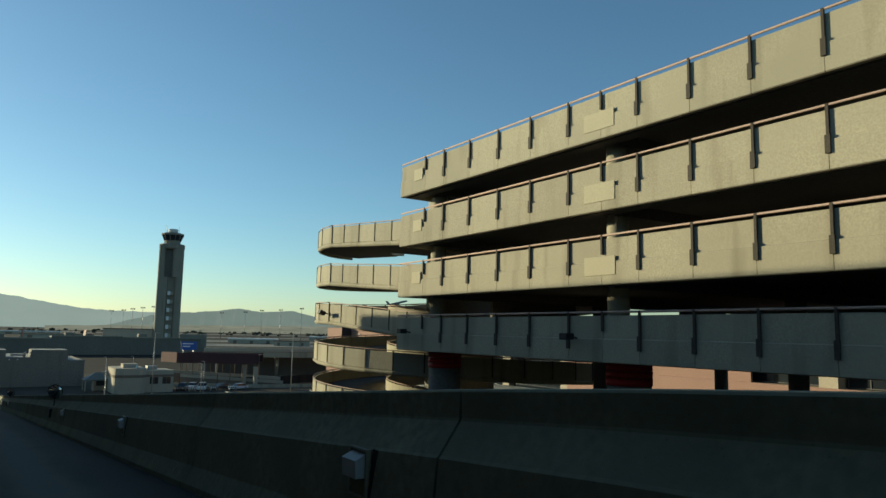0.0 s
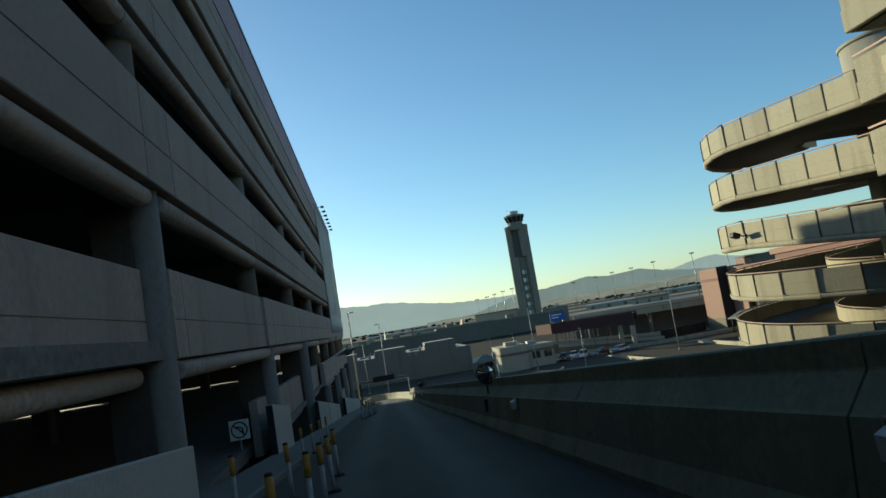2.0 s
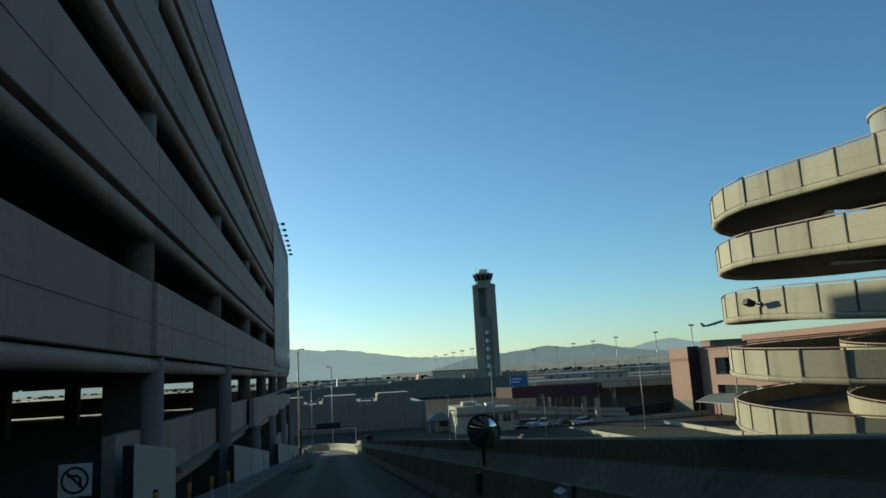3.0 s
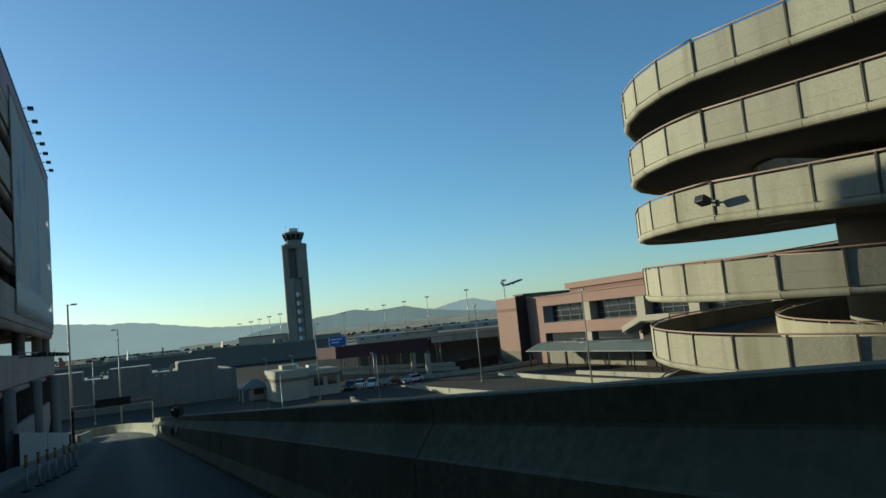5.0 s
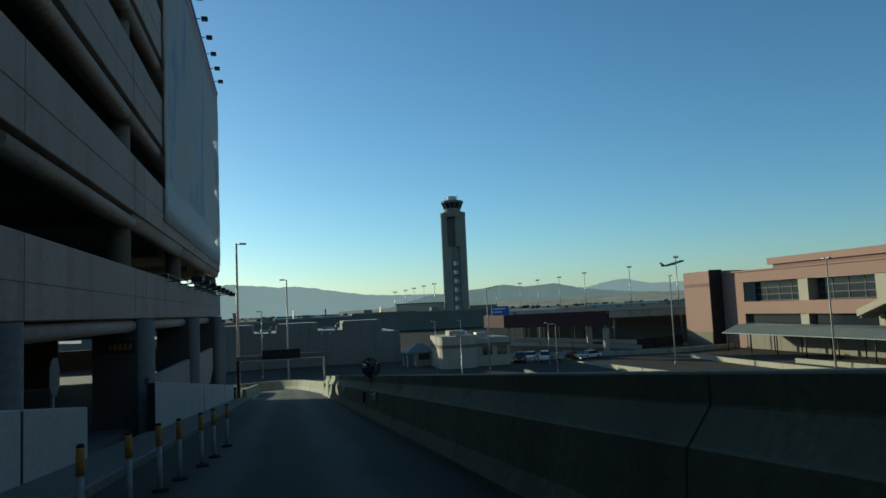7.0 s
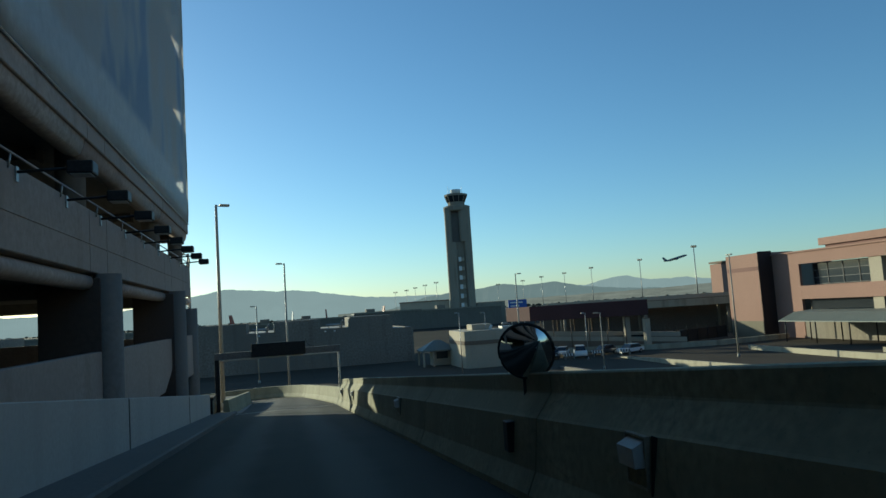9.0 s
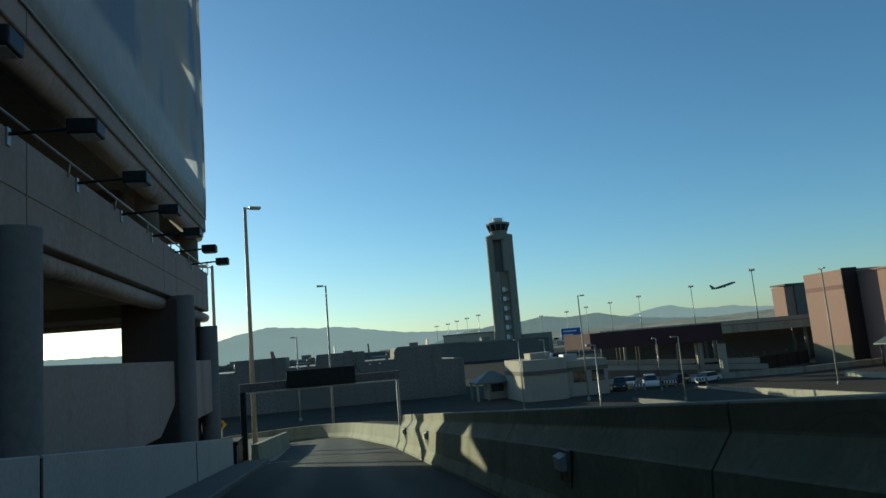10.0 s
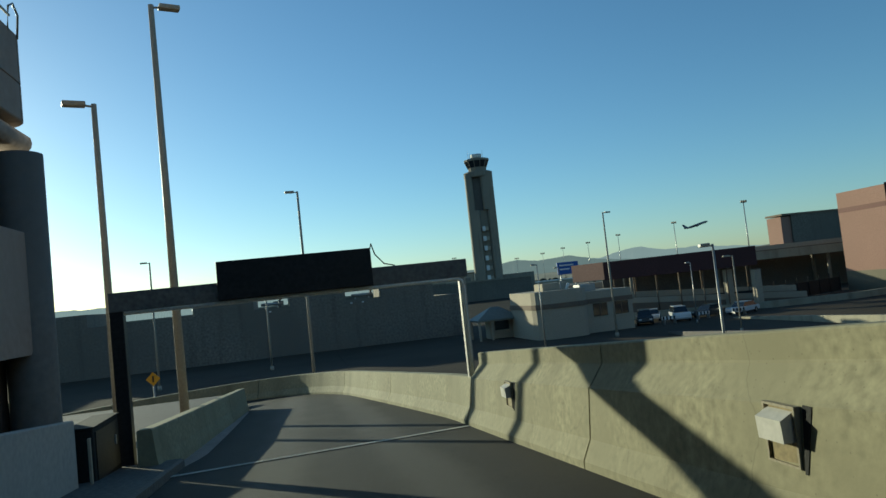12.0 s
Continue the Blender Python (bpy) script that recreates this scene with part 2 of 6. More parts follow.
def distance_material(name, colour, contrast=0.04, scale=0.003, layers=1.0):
    """Far hills in haze: the haze and daylight are put into a glowing colour."""
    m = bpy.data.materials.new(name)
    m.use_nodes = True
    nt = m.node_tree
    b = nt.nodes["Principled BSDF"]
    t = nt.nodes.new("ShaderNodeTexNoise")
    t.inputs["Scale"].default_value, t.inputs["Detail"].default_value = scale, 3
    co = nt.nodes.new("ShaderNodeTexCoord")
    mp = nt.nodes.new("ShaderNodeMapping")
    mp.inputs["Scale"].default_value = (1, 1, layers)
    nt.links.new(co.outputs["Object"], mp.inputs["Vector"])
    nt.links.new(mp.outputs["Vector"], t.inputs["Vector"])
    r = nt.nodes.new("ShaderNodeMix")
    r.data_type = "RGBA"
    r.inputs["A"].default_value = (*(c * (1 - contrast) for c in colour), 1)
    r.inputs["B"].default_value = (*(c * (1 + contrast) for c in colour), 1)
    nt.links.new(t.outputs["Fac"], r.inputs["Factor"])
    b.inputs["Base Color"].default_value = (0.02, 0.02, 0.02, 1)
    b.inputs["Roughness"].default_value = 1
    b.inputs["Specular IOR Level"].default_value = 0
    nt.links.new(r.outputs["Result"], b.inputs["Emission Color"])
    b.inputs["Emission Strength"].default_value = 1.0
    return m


# emitted colours that already hold the haze over hills and land
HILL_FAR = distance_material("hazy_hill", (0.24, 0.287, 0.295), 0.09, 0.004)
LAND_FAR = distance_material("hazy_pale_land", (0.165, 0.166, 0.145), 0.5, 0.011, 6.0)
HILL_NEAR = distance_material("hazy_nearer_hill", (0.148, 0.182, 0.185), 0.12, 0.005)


# ---- builders ----
def box(bm, x0, x1, y0, y1, z0, z1, bevel=0.0):
    vs = [bm.verts.new(p) for p in ((x0, y0, z0), (x1, y0, z0), (x1, y1, z0), (x0, y1, z0), (x0, y0, z1), (x1, y0, z1), (x1, y1, z1), (x0, y1, z1))]
    fs = [bm.faces.new([vs[i] for i in f]) for f in ((3, 2, 1, 0), (4, 5, 6, 7), (0, 1, 5, 4), (1, 2, 6, 5), (2, 3, 7, 6), (3, 0, 4, 7))]
    if bevel:
        edges = list({e for f in fs for e in f.edges})
        bmesh.ops.bevel(bm, geom=edges, offset=bevel, segments=2, affect="EDGES", profile=0.5)
    return bm


def tube(bm, p0, p1, r0, r1=None, n=12, caps=True):
    p0, p1 = Vector(p0), Vector(p1)
    r1 = r0 if r1 is None else r1
    q = (p1 - p0).to_track_quat("Z", "Y")
    rings = []
    for p, r in ((p0, r0), (p1, r1)):
        rings.append([bm.verts.new(p + q @ Vector((r * math.cos(2 * math.pi * i / n), r * math.sin(2 * math.pi * i / n), 0))) for i in range(n)])
    for i in range(n):
        f = bm.faces.new((rings[0][i], rings[0][(i + 1) % n], rings[1][(i + 1) % n], rings[1][i]))
        f.smooth = True
    if caps:
        bm.faces.new(rings[0][::-1])
        bm.faces.new(rings[1])
    return bm


def pipe(bm, points, r, n=8):
    """A bent tube through the points."""
    pts = [Vector(p) for p in points]
    rings = []
    for i, p in enumerate(pts):
        d = (pts[min(i + 1, len(pts) - 1)] - pts[max(i - 1, 0)]).normalized()
        up = Vector((0, 0, 1)) if abs(d.z) < 0.95 else Vector((0, 1, 0))
        a = d.cross(up).normalized()
        c = a.cross(d)
        rings.append([bm.verts.new(p + r * (math.cos(2 * math.pi * k / n) * a + math.sin(2 * math.pi * k / n) * c)) for k in range(n)])
    for g, h in zip(rings, rings[1:]):
        for k in range(n):
            bm.faces.new((g[k], g[(k + 1) % n], h[(k + 1) % n], h[k])).smooth = True
    bm.faces.new(rings[0][::-1])
    bm.faces.new(rings[-1])
    return bm


def sweep(bm, profile, stations, close=True, smooth=False):
    """The profile, points (out, up), along stations (place, sideways direction)."""
    rings = [[bm.verts.new(Vector(p) + Vector(side) * u + Vector((0, 0, v))) for u, v in profile] for p, side in stations]
    k = len(profile)
    for g, h in zip(rings, rings[1:]):
        for i in range(k if close else k - 1):
            f = bm.faces.new((g[i], g[(i + 1) % k], h[(i + 1) % k], h[i]))
            f.smooth = smooth
    if close:
        bm.faces.new(rings[0][::-1])
        bm.faces.new(rings[-1])
    return bm


def slab(bm, outline, z0, z1):
    lo = [bm.verts.new((x, y, z0)) for x, y in outline]
    hi = [bm.verts.new((x, y, z1)) for x, y in outline]
    k = len(outline)
    for i in range(k):
        bm.faces.new((lo[i], lo[(i + 1) % k], hi[(i + 1) % k], hi[i]))
    bm.faces.new(lo[::-1])
    bm.faces.new(hi)
    return bm


def mesh_of(name, bm, mat):
    bmesh.ops.recalc_face_normals(bm, faces=bm.faces)
    me = bpy.data.meshes.new(name)
    bm.to_mesh(me)
    bm.free()
    me.materials.append(mat)
    return me


def thing(name, place, label, category, group="", kind="", turn=0.0):
    ob = new(name)
    ob.empty_display_size = 0.2
    ob.matrix_basis = pose(*place, 0, 0, turn)
    return tagged(ob, label, category, group, kind)


def part(name, bm, mat, parent, label="", local=False):
    """Links a bmesh as one mesh under a thing or a part; its points are in the world's axes, or in the thing's own with local."""
    me = bm if isinstance(bm, bpy.types.Mesh) else mesh_of(name, bm, mat)
    ob = new(name, me)
    ob.parent = parent
    if not local:
        m = parent.matrix_basis.copy()
        up = parent.parent
        if up:
            m = up.matrix_basis @ parent.matrix_parent_inverse @ m
        ob.matrix_parent_inverse = m.inverted()
    return tagged(ob, label)


def solid(name, bm, mat, label, category, group="", kind=""):
    return tagged(new(name, mesh_of(name, bm, mat)), label, category, group, kind)


B = bmesh.new

# ---- ground and distance ----
bm = B()
rings = [0, 60, 150, 300, 600, 1200, 2400, 4700]
verts = []
for r in rings:
    verts.append([bm.verts.new((r * math.cos(a), r * math.sin(a), GROUND)) for a in (2 * math.pi * i / 64 for i in range(64))] if r else [bm.verts.new((0, 0, GROUND))])
for i in range(64):
    bm.faces.new((verts[0][0], verts[1][i], verts[1][(i + 1) % 64]))
    for g, h in zip(verts[1:], verts[2:]):
        bm.faces.new((g[i], h[i], h[(i + 1) % 64], g[(i + 1) % 64]))
solid("ground", bm, DESERT, "flat dry desert ground reaching the horizon", "ground", kind="structure")


def ridge(name, dist, az0, az1, peaks, mat, label, step=0.25, rough=0.12):
    """A far range: heights in degrees above eye level at azimuths in degrees, with a broken crest."""
    bm = B()
    prev = None
    a = az0
    eye = 6.0
    while a <= az1:
        e = np.interp(a, [p[0] for p in peaks], [p[1] for p in peaks])
        e += rough * (noise.noise((a * 0.8, dist * 0.01, 0)) + 0.5 * noise.noise((a * 2.3, dist * 0.01, 4)) + 0.25 * noise.noise((a * 6, 2, 1)))
        ra = radians(a)
        row = []
        for k, (d, h) in enumerate(((dist - 500, 0), (dist - 250, 0.4 + 0.25 * noise.noise((a * 1.7, 3, 9))), (dist, 1.0), (dist + 150, 0))):
            z = GROUND + (eye - GROUND + dist * math.tan(radians(max(e, 0.02)))) * h - (0.2 if h == 0 else 0)
            row.append(bm.verts.new((d * math.sin(ra), -40 + d * math.cos(ra), z)))
        if prev:
            for k in range(3):
                bm.faces.new((prev[k], row[k], row[k + 1], prev[k + 1]))
        prev = row
        a += step
    return solid(name, bm, mat, label, "mountains", kind="structure")


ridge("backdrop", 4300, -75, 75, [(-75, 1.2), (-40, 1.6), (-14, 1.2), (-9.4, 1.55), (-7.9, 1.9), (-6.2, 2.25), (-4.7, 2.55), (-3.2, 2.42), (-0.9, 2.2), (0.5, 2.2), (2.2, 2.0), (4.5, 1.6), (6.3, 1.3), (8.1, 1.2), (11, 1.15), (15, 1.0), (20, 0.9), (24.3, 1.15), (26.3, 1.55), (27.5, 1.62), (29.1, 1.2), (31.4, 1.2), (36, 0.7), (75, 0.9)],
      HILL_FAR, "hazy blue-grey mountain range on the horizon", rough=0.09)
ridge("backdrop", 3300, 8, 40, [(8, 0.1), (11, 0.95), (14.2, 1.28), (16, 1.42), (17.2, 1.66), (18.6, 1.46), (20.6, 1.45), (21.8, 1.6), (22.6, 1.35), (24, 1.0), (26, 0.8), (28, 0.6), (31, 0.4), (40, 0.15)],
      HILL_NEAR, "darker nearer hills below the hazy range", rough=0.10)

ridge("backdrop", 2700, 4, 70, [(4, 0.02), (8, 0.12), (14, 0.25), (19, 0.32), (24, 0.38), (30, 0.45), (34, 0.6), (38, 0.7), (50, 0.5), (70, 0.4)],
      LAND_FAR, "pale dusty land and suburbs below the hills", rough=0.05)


def strip(name, pts, z, mat, label, cat, h=0.05):
    return solid(name, slab(B(), pts, z - 0.3, z + h), mat, label, cat, kind="structure")


def bearing(az, d, cy=-40.0):
    return (d * math.sin(radians(az)), cy + d * math.cos(radians(az)))


for k, (d0, d1, a0, a1) in enumerate(((520, 610, 13.5, 60), (700, 790, 11, 60), (1000, 1080, 5, 60), (1500, 1640, -45, 60))):
    pts = [bearing(a0 + (a1 - a0) * i / 24, d0) for i in range(25)] + [bearing(a1 - (a1 - a0) * i / 24, d1) for i in range(25)]
    strip("taxiway", pts, GROUND + 0.02, TAXIWAY, "pale concrete taxiway across the airfield", "taxiway")
for d0, d1, a0, a1 in ((455, 500, 14, 60), (630, 665, 10, 60), (800, 835, -30, 60), (1095, 1160, -40, 60), (1300, 1420, -40, 60)):
    pts = [bearing(a0 + (a1 - a0) * i / 24, d0) for i in range(25)] + [bearing(a1 - (a1 - a0) * i / 24, d1) for i in range(25)]
    strip("runway", pts, GROUND + 0.02, LOT_ASPHALT, "dark asphalt runway across the airfield", "runway")
strip("lot_surface", [(1.2, -140), (200, -140), (200, 130), (1.2, 130)], GROUND + 0.02, LOT_ASPHALT, "worn dark asphalt of the lots below the ramp", "asphalt")

strip("lot_surface", [(-170, 16), (1.18, 16), (1.18, 129.9), (-170, 129.9)], GROUND + 0.02, LOT_ASPHALT, "worn brown asphalt yard before the plant building", "asphalt")
strip("lot_surface", [(-170, 130), (200, 130), (200, 292), (-170, 292)], GROUND + 0.02, APRON, "dusty worn apron towards the airfield", "asphalt")

# ---- the ramp ----
TURN = [(0, 0), (2, 5.5), (13, 7), (18, 26), (21, 48), (24, 68), (28, 82), (34, 90)]     # heading to the left past the gantry, by distance
ALONG = [(0.0, 0.0)]
for k in range(150):
    a = radians(float(np.interp(0.25 * k + 0.125, [p[0] for p in TURN], [p[1] for p in TURN])))
    ALONG.append((ALONG[-1][0] - 0.25 * math.sin(a), ALONG[-1][1] + 0.25 * math.cos(a)))


def centre(s):
    """The ramp's right edge at distance s past the gantry, bending to the left beyond it, and its heading."""
    if s <= 0:
        return (0.0, s), 0.0
    ss = [0.25 * k for k in range(len(ALONG))]
    x = float(np.interp(s, ss, [p[0] for p in ALONG]))
    y = float(np.interp(s, ss, [p[1] for p in ALONG]))
    return (x, y), radians(float(np.interp(s, [p[0] for p in TURN], [p[1] for p in TURN])))


def station(s, z=None):
    (x, y), a = centre(s)
    zz = road_z(s) if s < 0 else -0.073 * s
    return (x, y, zz if z is None else z), (math.cos(a), math.sin(a), 0)


def road_width(s):
    return 4.95 if s <= 0 else float(np.interp(s, [0, 13, 18, 24], [4.95, 3.6, 4.2, 4.6]))


WIDTH = 4.95
svals = [-140 + 4 * i for i in range(35)] + [i * 1.0 for i in range(0, 35)]
svals = sorted(set(svals))
bm = B()
rows = []
for s in svals:
    p, side = station(s)
    rows.append([bm.verts.new(Vector(p) + Vector(side) * (0.02 - road_width(s) * k / 10)) for k in range(11)])
for g, h in zip(rows, rows[1:]):
    for k in range(10):
        bm.faces.new((g[k], g[k + 1], h[k + 1], h[k])).smooth = True
road = solid("road", bm, ASPHALT, "dark worn asphalt ramp with polished wheel tracks", "road", kind="structure")
# embankment walls below the ramp
bm = B()
rr = []
for s in svals:
    p, side = station(s)
    q = Vector(p)
    w = road_width(s) + (1.2 if s <= 0 else 0.4)
    rr.append([bm.verts.new(Vector((q.x, q.y, 0)) + Vector(side) * u + Vector((0, 0, z))) for u, z in ((0.5, q.z - 0.02), (0.5, min(GROUND - 0.2, q.z - 0.1)), (-w, min(GROUND - 0.2, q.z - 0.1)), (-w, q.z - 0.02))])
for g, h in zip(rr, rr[1:]):
    for k in range(4):
        bm.faces.new((g[k], g[(k + 1) % 4], h[(k + 1) % 4], h[k]))
solid("ramp_body", bm, GREY_RIM, "concrete body that carries the sloping ramp", "ramp", kind="structure")
solid("verge", box(B(), -22, -5.55, 0.6, 17.5, GROUND - 0.3, -0.85), WALK_CONC, "level concrete verge beside the foot of the ramp", "verge", kind="structure")
# kerb and narrow walk on the garage side
bm = B()
sweep(bm, [(-WIDTH, -0.15), (-WIDTH, 0.11), (-WIDTH - 0.05, 0.14), (-WIDTH - 1.25, 0.15), (-WIDTH - 1.25, -0.15)], [station(s) for s in svals if s <= 0])
solid("sidewalk", bm, WALK_CONC, "narrow raised concrete walk with a kerb", "sidewalk", kind="structure")

# right barrier, in cast lengths with open joints
TALL = [(0.0, -0.1), (0.0, 0.08), (0.10, 0.30), (0.15, 0.83), (0.17, 0.85), (0.33, 1.07), (0.335, 1.09), (0.335, 1.27), (0.35, 1.285), (0.56, 1.285), (0.575, 1.27), (0.60, -0.1)]
LOW = [(0.0, -0.1), (0.0, 0.08), (0.10, 0.30), (0.17, 0.84), (0.19, 0.86), (0.38, 0.86), (0.40, 0.84), (0.45, -0.1)]
barrier = thing("ramp_barrier", (0.2, -50, road_z(-50)), "long stepped concrete safety barrier with vertical joints", "barrier")
s = -139.9
while s < -0.6:
    e = min(s + 6.1, -0.15)
    n_st = 4
    part("barrier_length", sweep(B(), TALL, [station(s + 0.014 + (e - s - 0.03) * k / n_st) for k in range(n_st + 1)]), BARRIER_CONC, barrier)
    part("joint_filler", sweep(B(), [(u + (0.024 if u < 0.4 else -0.024), v - 0.02) for u, v in TALL], [station(e - 0.03), station(e + 0.025)]), JOINT_DARK, barrier, "dark recessed joint") if e < -1 else None
    s += 6.1
curved = thing("curved_barrier", (-2, 9, -0.6), "low curved concrete barrier at the bend below the gantry", "barrier")
s = -0.1
while s < 30:
    part("barrier_length", sweep(B(), LOW, [station(s + 0.015 + 7.27 * k / 16) for k in range(17)]), BARRIER_CONC, curved)
    s += 7.3
# inner low wall of the bend, with a sloping foot
bend = thing("bend_wall", (-5.3, 6, -0.3), "low concrete wall with a sunlit top along the inside of the bend", "barrier")
INNER_WALL = [(0.19, -0.2), (0.18, 0.06), (0.14, 0.28), (0.10, 0.72), (0.08, 0.74), (-0.12, 0.74), (-0.14, 0.72), (-0.16, -0.2)]
for y0, y1 in ((-0.55, 4.4), (4.43, 8.9), (8.93, 13.2)):
    part("wall_length", sweep(B(), INNER_WALL, [((-5.4 + 0.022 * y, y, -0.073 * y), (1, -0.022, 0)) for y in (y0, y1)]), BARRIER_CONC, bend)


def step_light(y):
    """A shuttered marker light in a recess of the barrier's face."""
    z = road_z(y) + 0.65
    t = thing("barrier_light", (0.10, y, z), "pale hooded marker light set into the concrete barrier", "light", group="lights along the barrier")
    bm = B()
    for y0, y1, z0, z1 in ((-0.15, -0.135, -0.19, 0.19), (0.135, 0.15, -0.19, 0.19), (-0.135, 0.135, 0.175, 0.19), (-0.135, 0.135, -0.19, -0.175)):
        box(bm, 0.10, 0.145, y + y0, y + y1, z + z0, z + z1)
    part("frame", bm, FRAME_PAINT, t)
    part("back_plate", box(B(), 0.117, 0.15, y - 0.135, y + 0.135, z - 0.175, z + 0.175), PLATE_PAINT, t)
    # shade beside the frame: dark wedge, wider at the top, on the sloping face
    bm = B()
    v = [bm.verts.new((0.130 + 0.0943 * dz + dx, y + dy, z + dz)) for dx in (-0.004, 0.03) for dy, dz in ((-0.20, -0.21), (-0.175, -0.21), (-0.175, 0.2), (-0.255, 0.2))]
    for f in ((0, 1, 2, 3), (7, 6, 5, 4), (0, 4, 5, 1), (1, 5, 6, 2), (2, 6, 7, 3), (3, 7, 4, 0)):
        bm.faces.new([v[i] for i in f])
    bmesh.ops.recalc_face_normals(bm, faces=bm.faces[:])
    part("side_slot", bm, RUBBER, t)
    bm = B()
    v = [bm.verts.new(p) for p in ((0.125, y - 0.12, z + 0.16), (0.125, y + 0.12, z + 0.16), (0.12, y - 0.12, z - 0.03), (0.12, y + 0.12, z - 0.03), (0.02, y - 0.12, z + 0.11), (0.02, y + 0.12, z + 0.11), (0.03, y - 0.12, z - 0.03), (0.03, y + 0.12, z - 0.03))]
    for f in ((0, 1, 5, 4), (4, 5, 7, 6), (6, 7, 3, 2), (0, 4, 6, 2), (1, 3, 7, 5), (0, 2, 3, 1)):
        bm.faces.new([v[i] for i in f])
    part("hood", bm, HOOD_PAINT, t)


HOOD_PAINT = material("worn_grey_white_paint", (0.58, 0.565, 0.52), rough=0.6, vary=0.12, grain=5, bump=0.04)
FRAME_PAINT = material("chipped_tan_paint", (0.36, 0.32, 0.23), rough=0.6, vary=0.25, grain=8, bump=0.05)
PLATE_PAINT = material("rusty_olive_paint", (0.30, 0.24, 0.12), rough=0.6, vary=0.3, grain=6, bump=0.05)


for y in (-2.73, -8.83, -20.83, -32.3, -74.2, -85.5, -96.1):
    step_light(y)


def convex_mirror(x, y, z, r, yaw):
    """Round safety mirror with a dark rim and a post."""
    t = thing("traffic_mirror", (x, y, road_z(y)), "round convex traffic mirror on a dark post beside the barrier", "mirror", group="mirrors along the ramp")
    m = pose(x, y, z, 12, 0, yaw)
    bm = B()
    rows = []
    for i in range(7):
        a = i / 6
        rows.append([bm.verts.new(m @ Vector((r * a * math.cos(2 * math.pi * k / 32), -0.10 * (1 - a * a) - 0.02, r * a * math.sin(2 * math.pi * k / 32)))) for k in range(32)])
    for g, h in zip(rows[1:], rows[2:]):
        for k in range(32):
            bm.faces.new((g[k], g[(k + 1) % 32], h[(k + 1) % 32], h[k])).smooth = True
    bm.faces.new(rows[1]).smooth = True
    for v in rows[0]:
        bm.verts.remove(v)
    part("mirror_face", bm, MIRROR, t)
    bm = B()
    ring = [m @ Vector((r * math.cos(2 * math.pi * k / 32), 0, r * math.sin(2 * math.pi * k / 32))) for k in range(33)]
    pipe(bm, ring, 0.025, 8)
    part("rim", bm, RUBBER, t)
    bm = B()
    rows = [[bm.verts.new(m @ Vector((r * a * math.cos(2 * math.pi * k / 24), d, r * a * math.sin(2 * math.pi * k / 24)))) for k in range(24)] for a, d in ((1.0, 0.01), (0.6, 0.07), (0.1, 0.09))]
    for g, h in zip(rows, rows[1:]):
        for k in range(24):
            bm.faces.new((g[k], g[(k + 1) % 24], h[(k + 1) % 24], h[k])).smooth = True
    bm.faces.new(rows[-1])
    part("back_shell", bm, DARK_METAL, t)
    bm = B()
    tube(bm, (x, y + 0.12, road_z(y) + 0.45), (x, y + 0.12, z + 0.1), 0.024, n=10)
    part("post", bm, DARK_METAL, t)
    part("wall_bracket", box(B(), min(x, 0.08) - 0.03, 0.2, y + 0.04, y + 0.2, road_z(y) + 0.42, road_z(y) + 0.76, 0.01), DARK_METAL, t, "dark bracket bolted to the barrier")
    part("clamp", box(B(), x - 0.06, x + 0.06, y + 0.04, y + 0.17, z - 0.08, z + 0.08, 0.01), DARK_METAL, t)


convex_mirror(0.2, -69.9, 7.40, 0.265, -30)
convex_mirror(0.33, -29.42, 4.05, 0.31, -30)

# ---- the car park beside the ramp ----
FX = -6.95                      # face of the wall panels at the north end
PITCH, RIM0 = 3.36, 5.37        # storey height, underside of the lowest full band
COLS = [y - 0.87 for y in (-7.4, -18.5, -29.65, -40.5, -52.0, -63.6, -75.5, -87.2, -98.8, -110.4, -122.0)]
NORTH, SOUTH, WEST = 0.0, -132.0, -52.0
SKEW = Matrix.Translation((FX, 0, 0)) @ Matrix.Rotation(radians(0.65), 4, "Z") @ Matrix.Translation((-FX, 0, 0))


def skewed(ob):
    """Turns a finished thing into the slightly skewed line of the facade."""
    ob.matrix_basis = SKEW @ ob.matrix_basis
    return ob


garage = thing("parking_garage", (-29, -66, GROUND), "grey concrete multi-storey car park with open decks and long wall bands", "building")


def beam_profile(z0, back=0.0):
    """Rounded lower beam, set back under the panel."""
    return [(-0.55 - back, z0 + 0.44), (-0.55 - back, z0 + 0.04), (-0.30 - back, z0), (-0.16 - back, z0 + 0.03), (-0.09 - back, z0 + 0.12), (-0.07 - back, z0 + 0.22), (-0.09 - back, z0 + 0.33), (-0.16 - back, z0 + 0.40), (-0.25 - back, z0 + 0.44)]


def panel_profile(z0, z1, back=0.0):
    """Tall panel with a bevelled edge and a groove at mid height."""
    m = z0 + (z1 - z0) * 0.43
    return [(-0.26 - back, z0), (-0.02 - back, z0), (-back, z0 + 0.02), (-back, m - 0.02), (-0.018 - back, m - 0.012), (-0.018 - back, m + 0.012), (-back, m + 0.02), (-back, z1 - 0.02), (-0.02 - back, z1), (-0.26 - back, z1)]


def y_stations(y0, y1, n=1):
    return [((FX, y0 + (y1 - y0) * k / n, 0), (1, 0, 0)) for k in range(n + 1)]


def panel_foot(lev):
    """Underside of a storey's wall panels."""
    return RIM0 + lev * PITCH + (0.62 if lev == 0 else 0.40 if lev == 1 else 0.25)


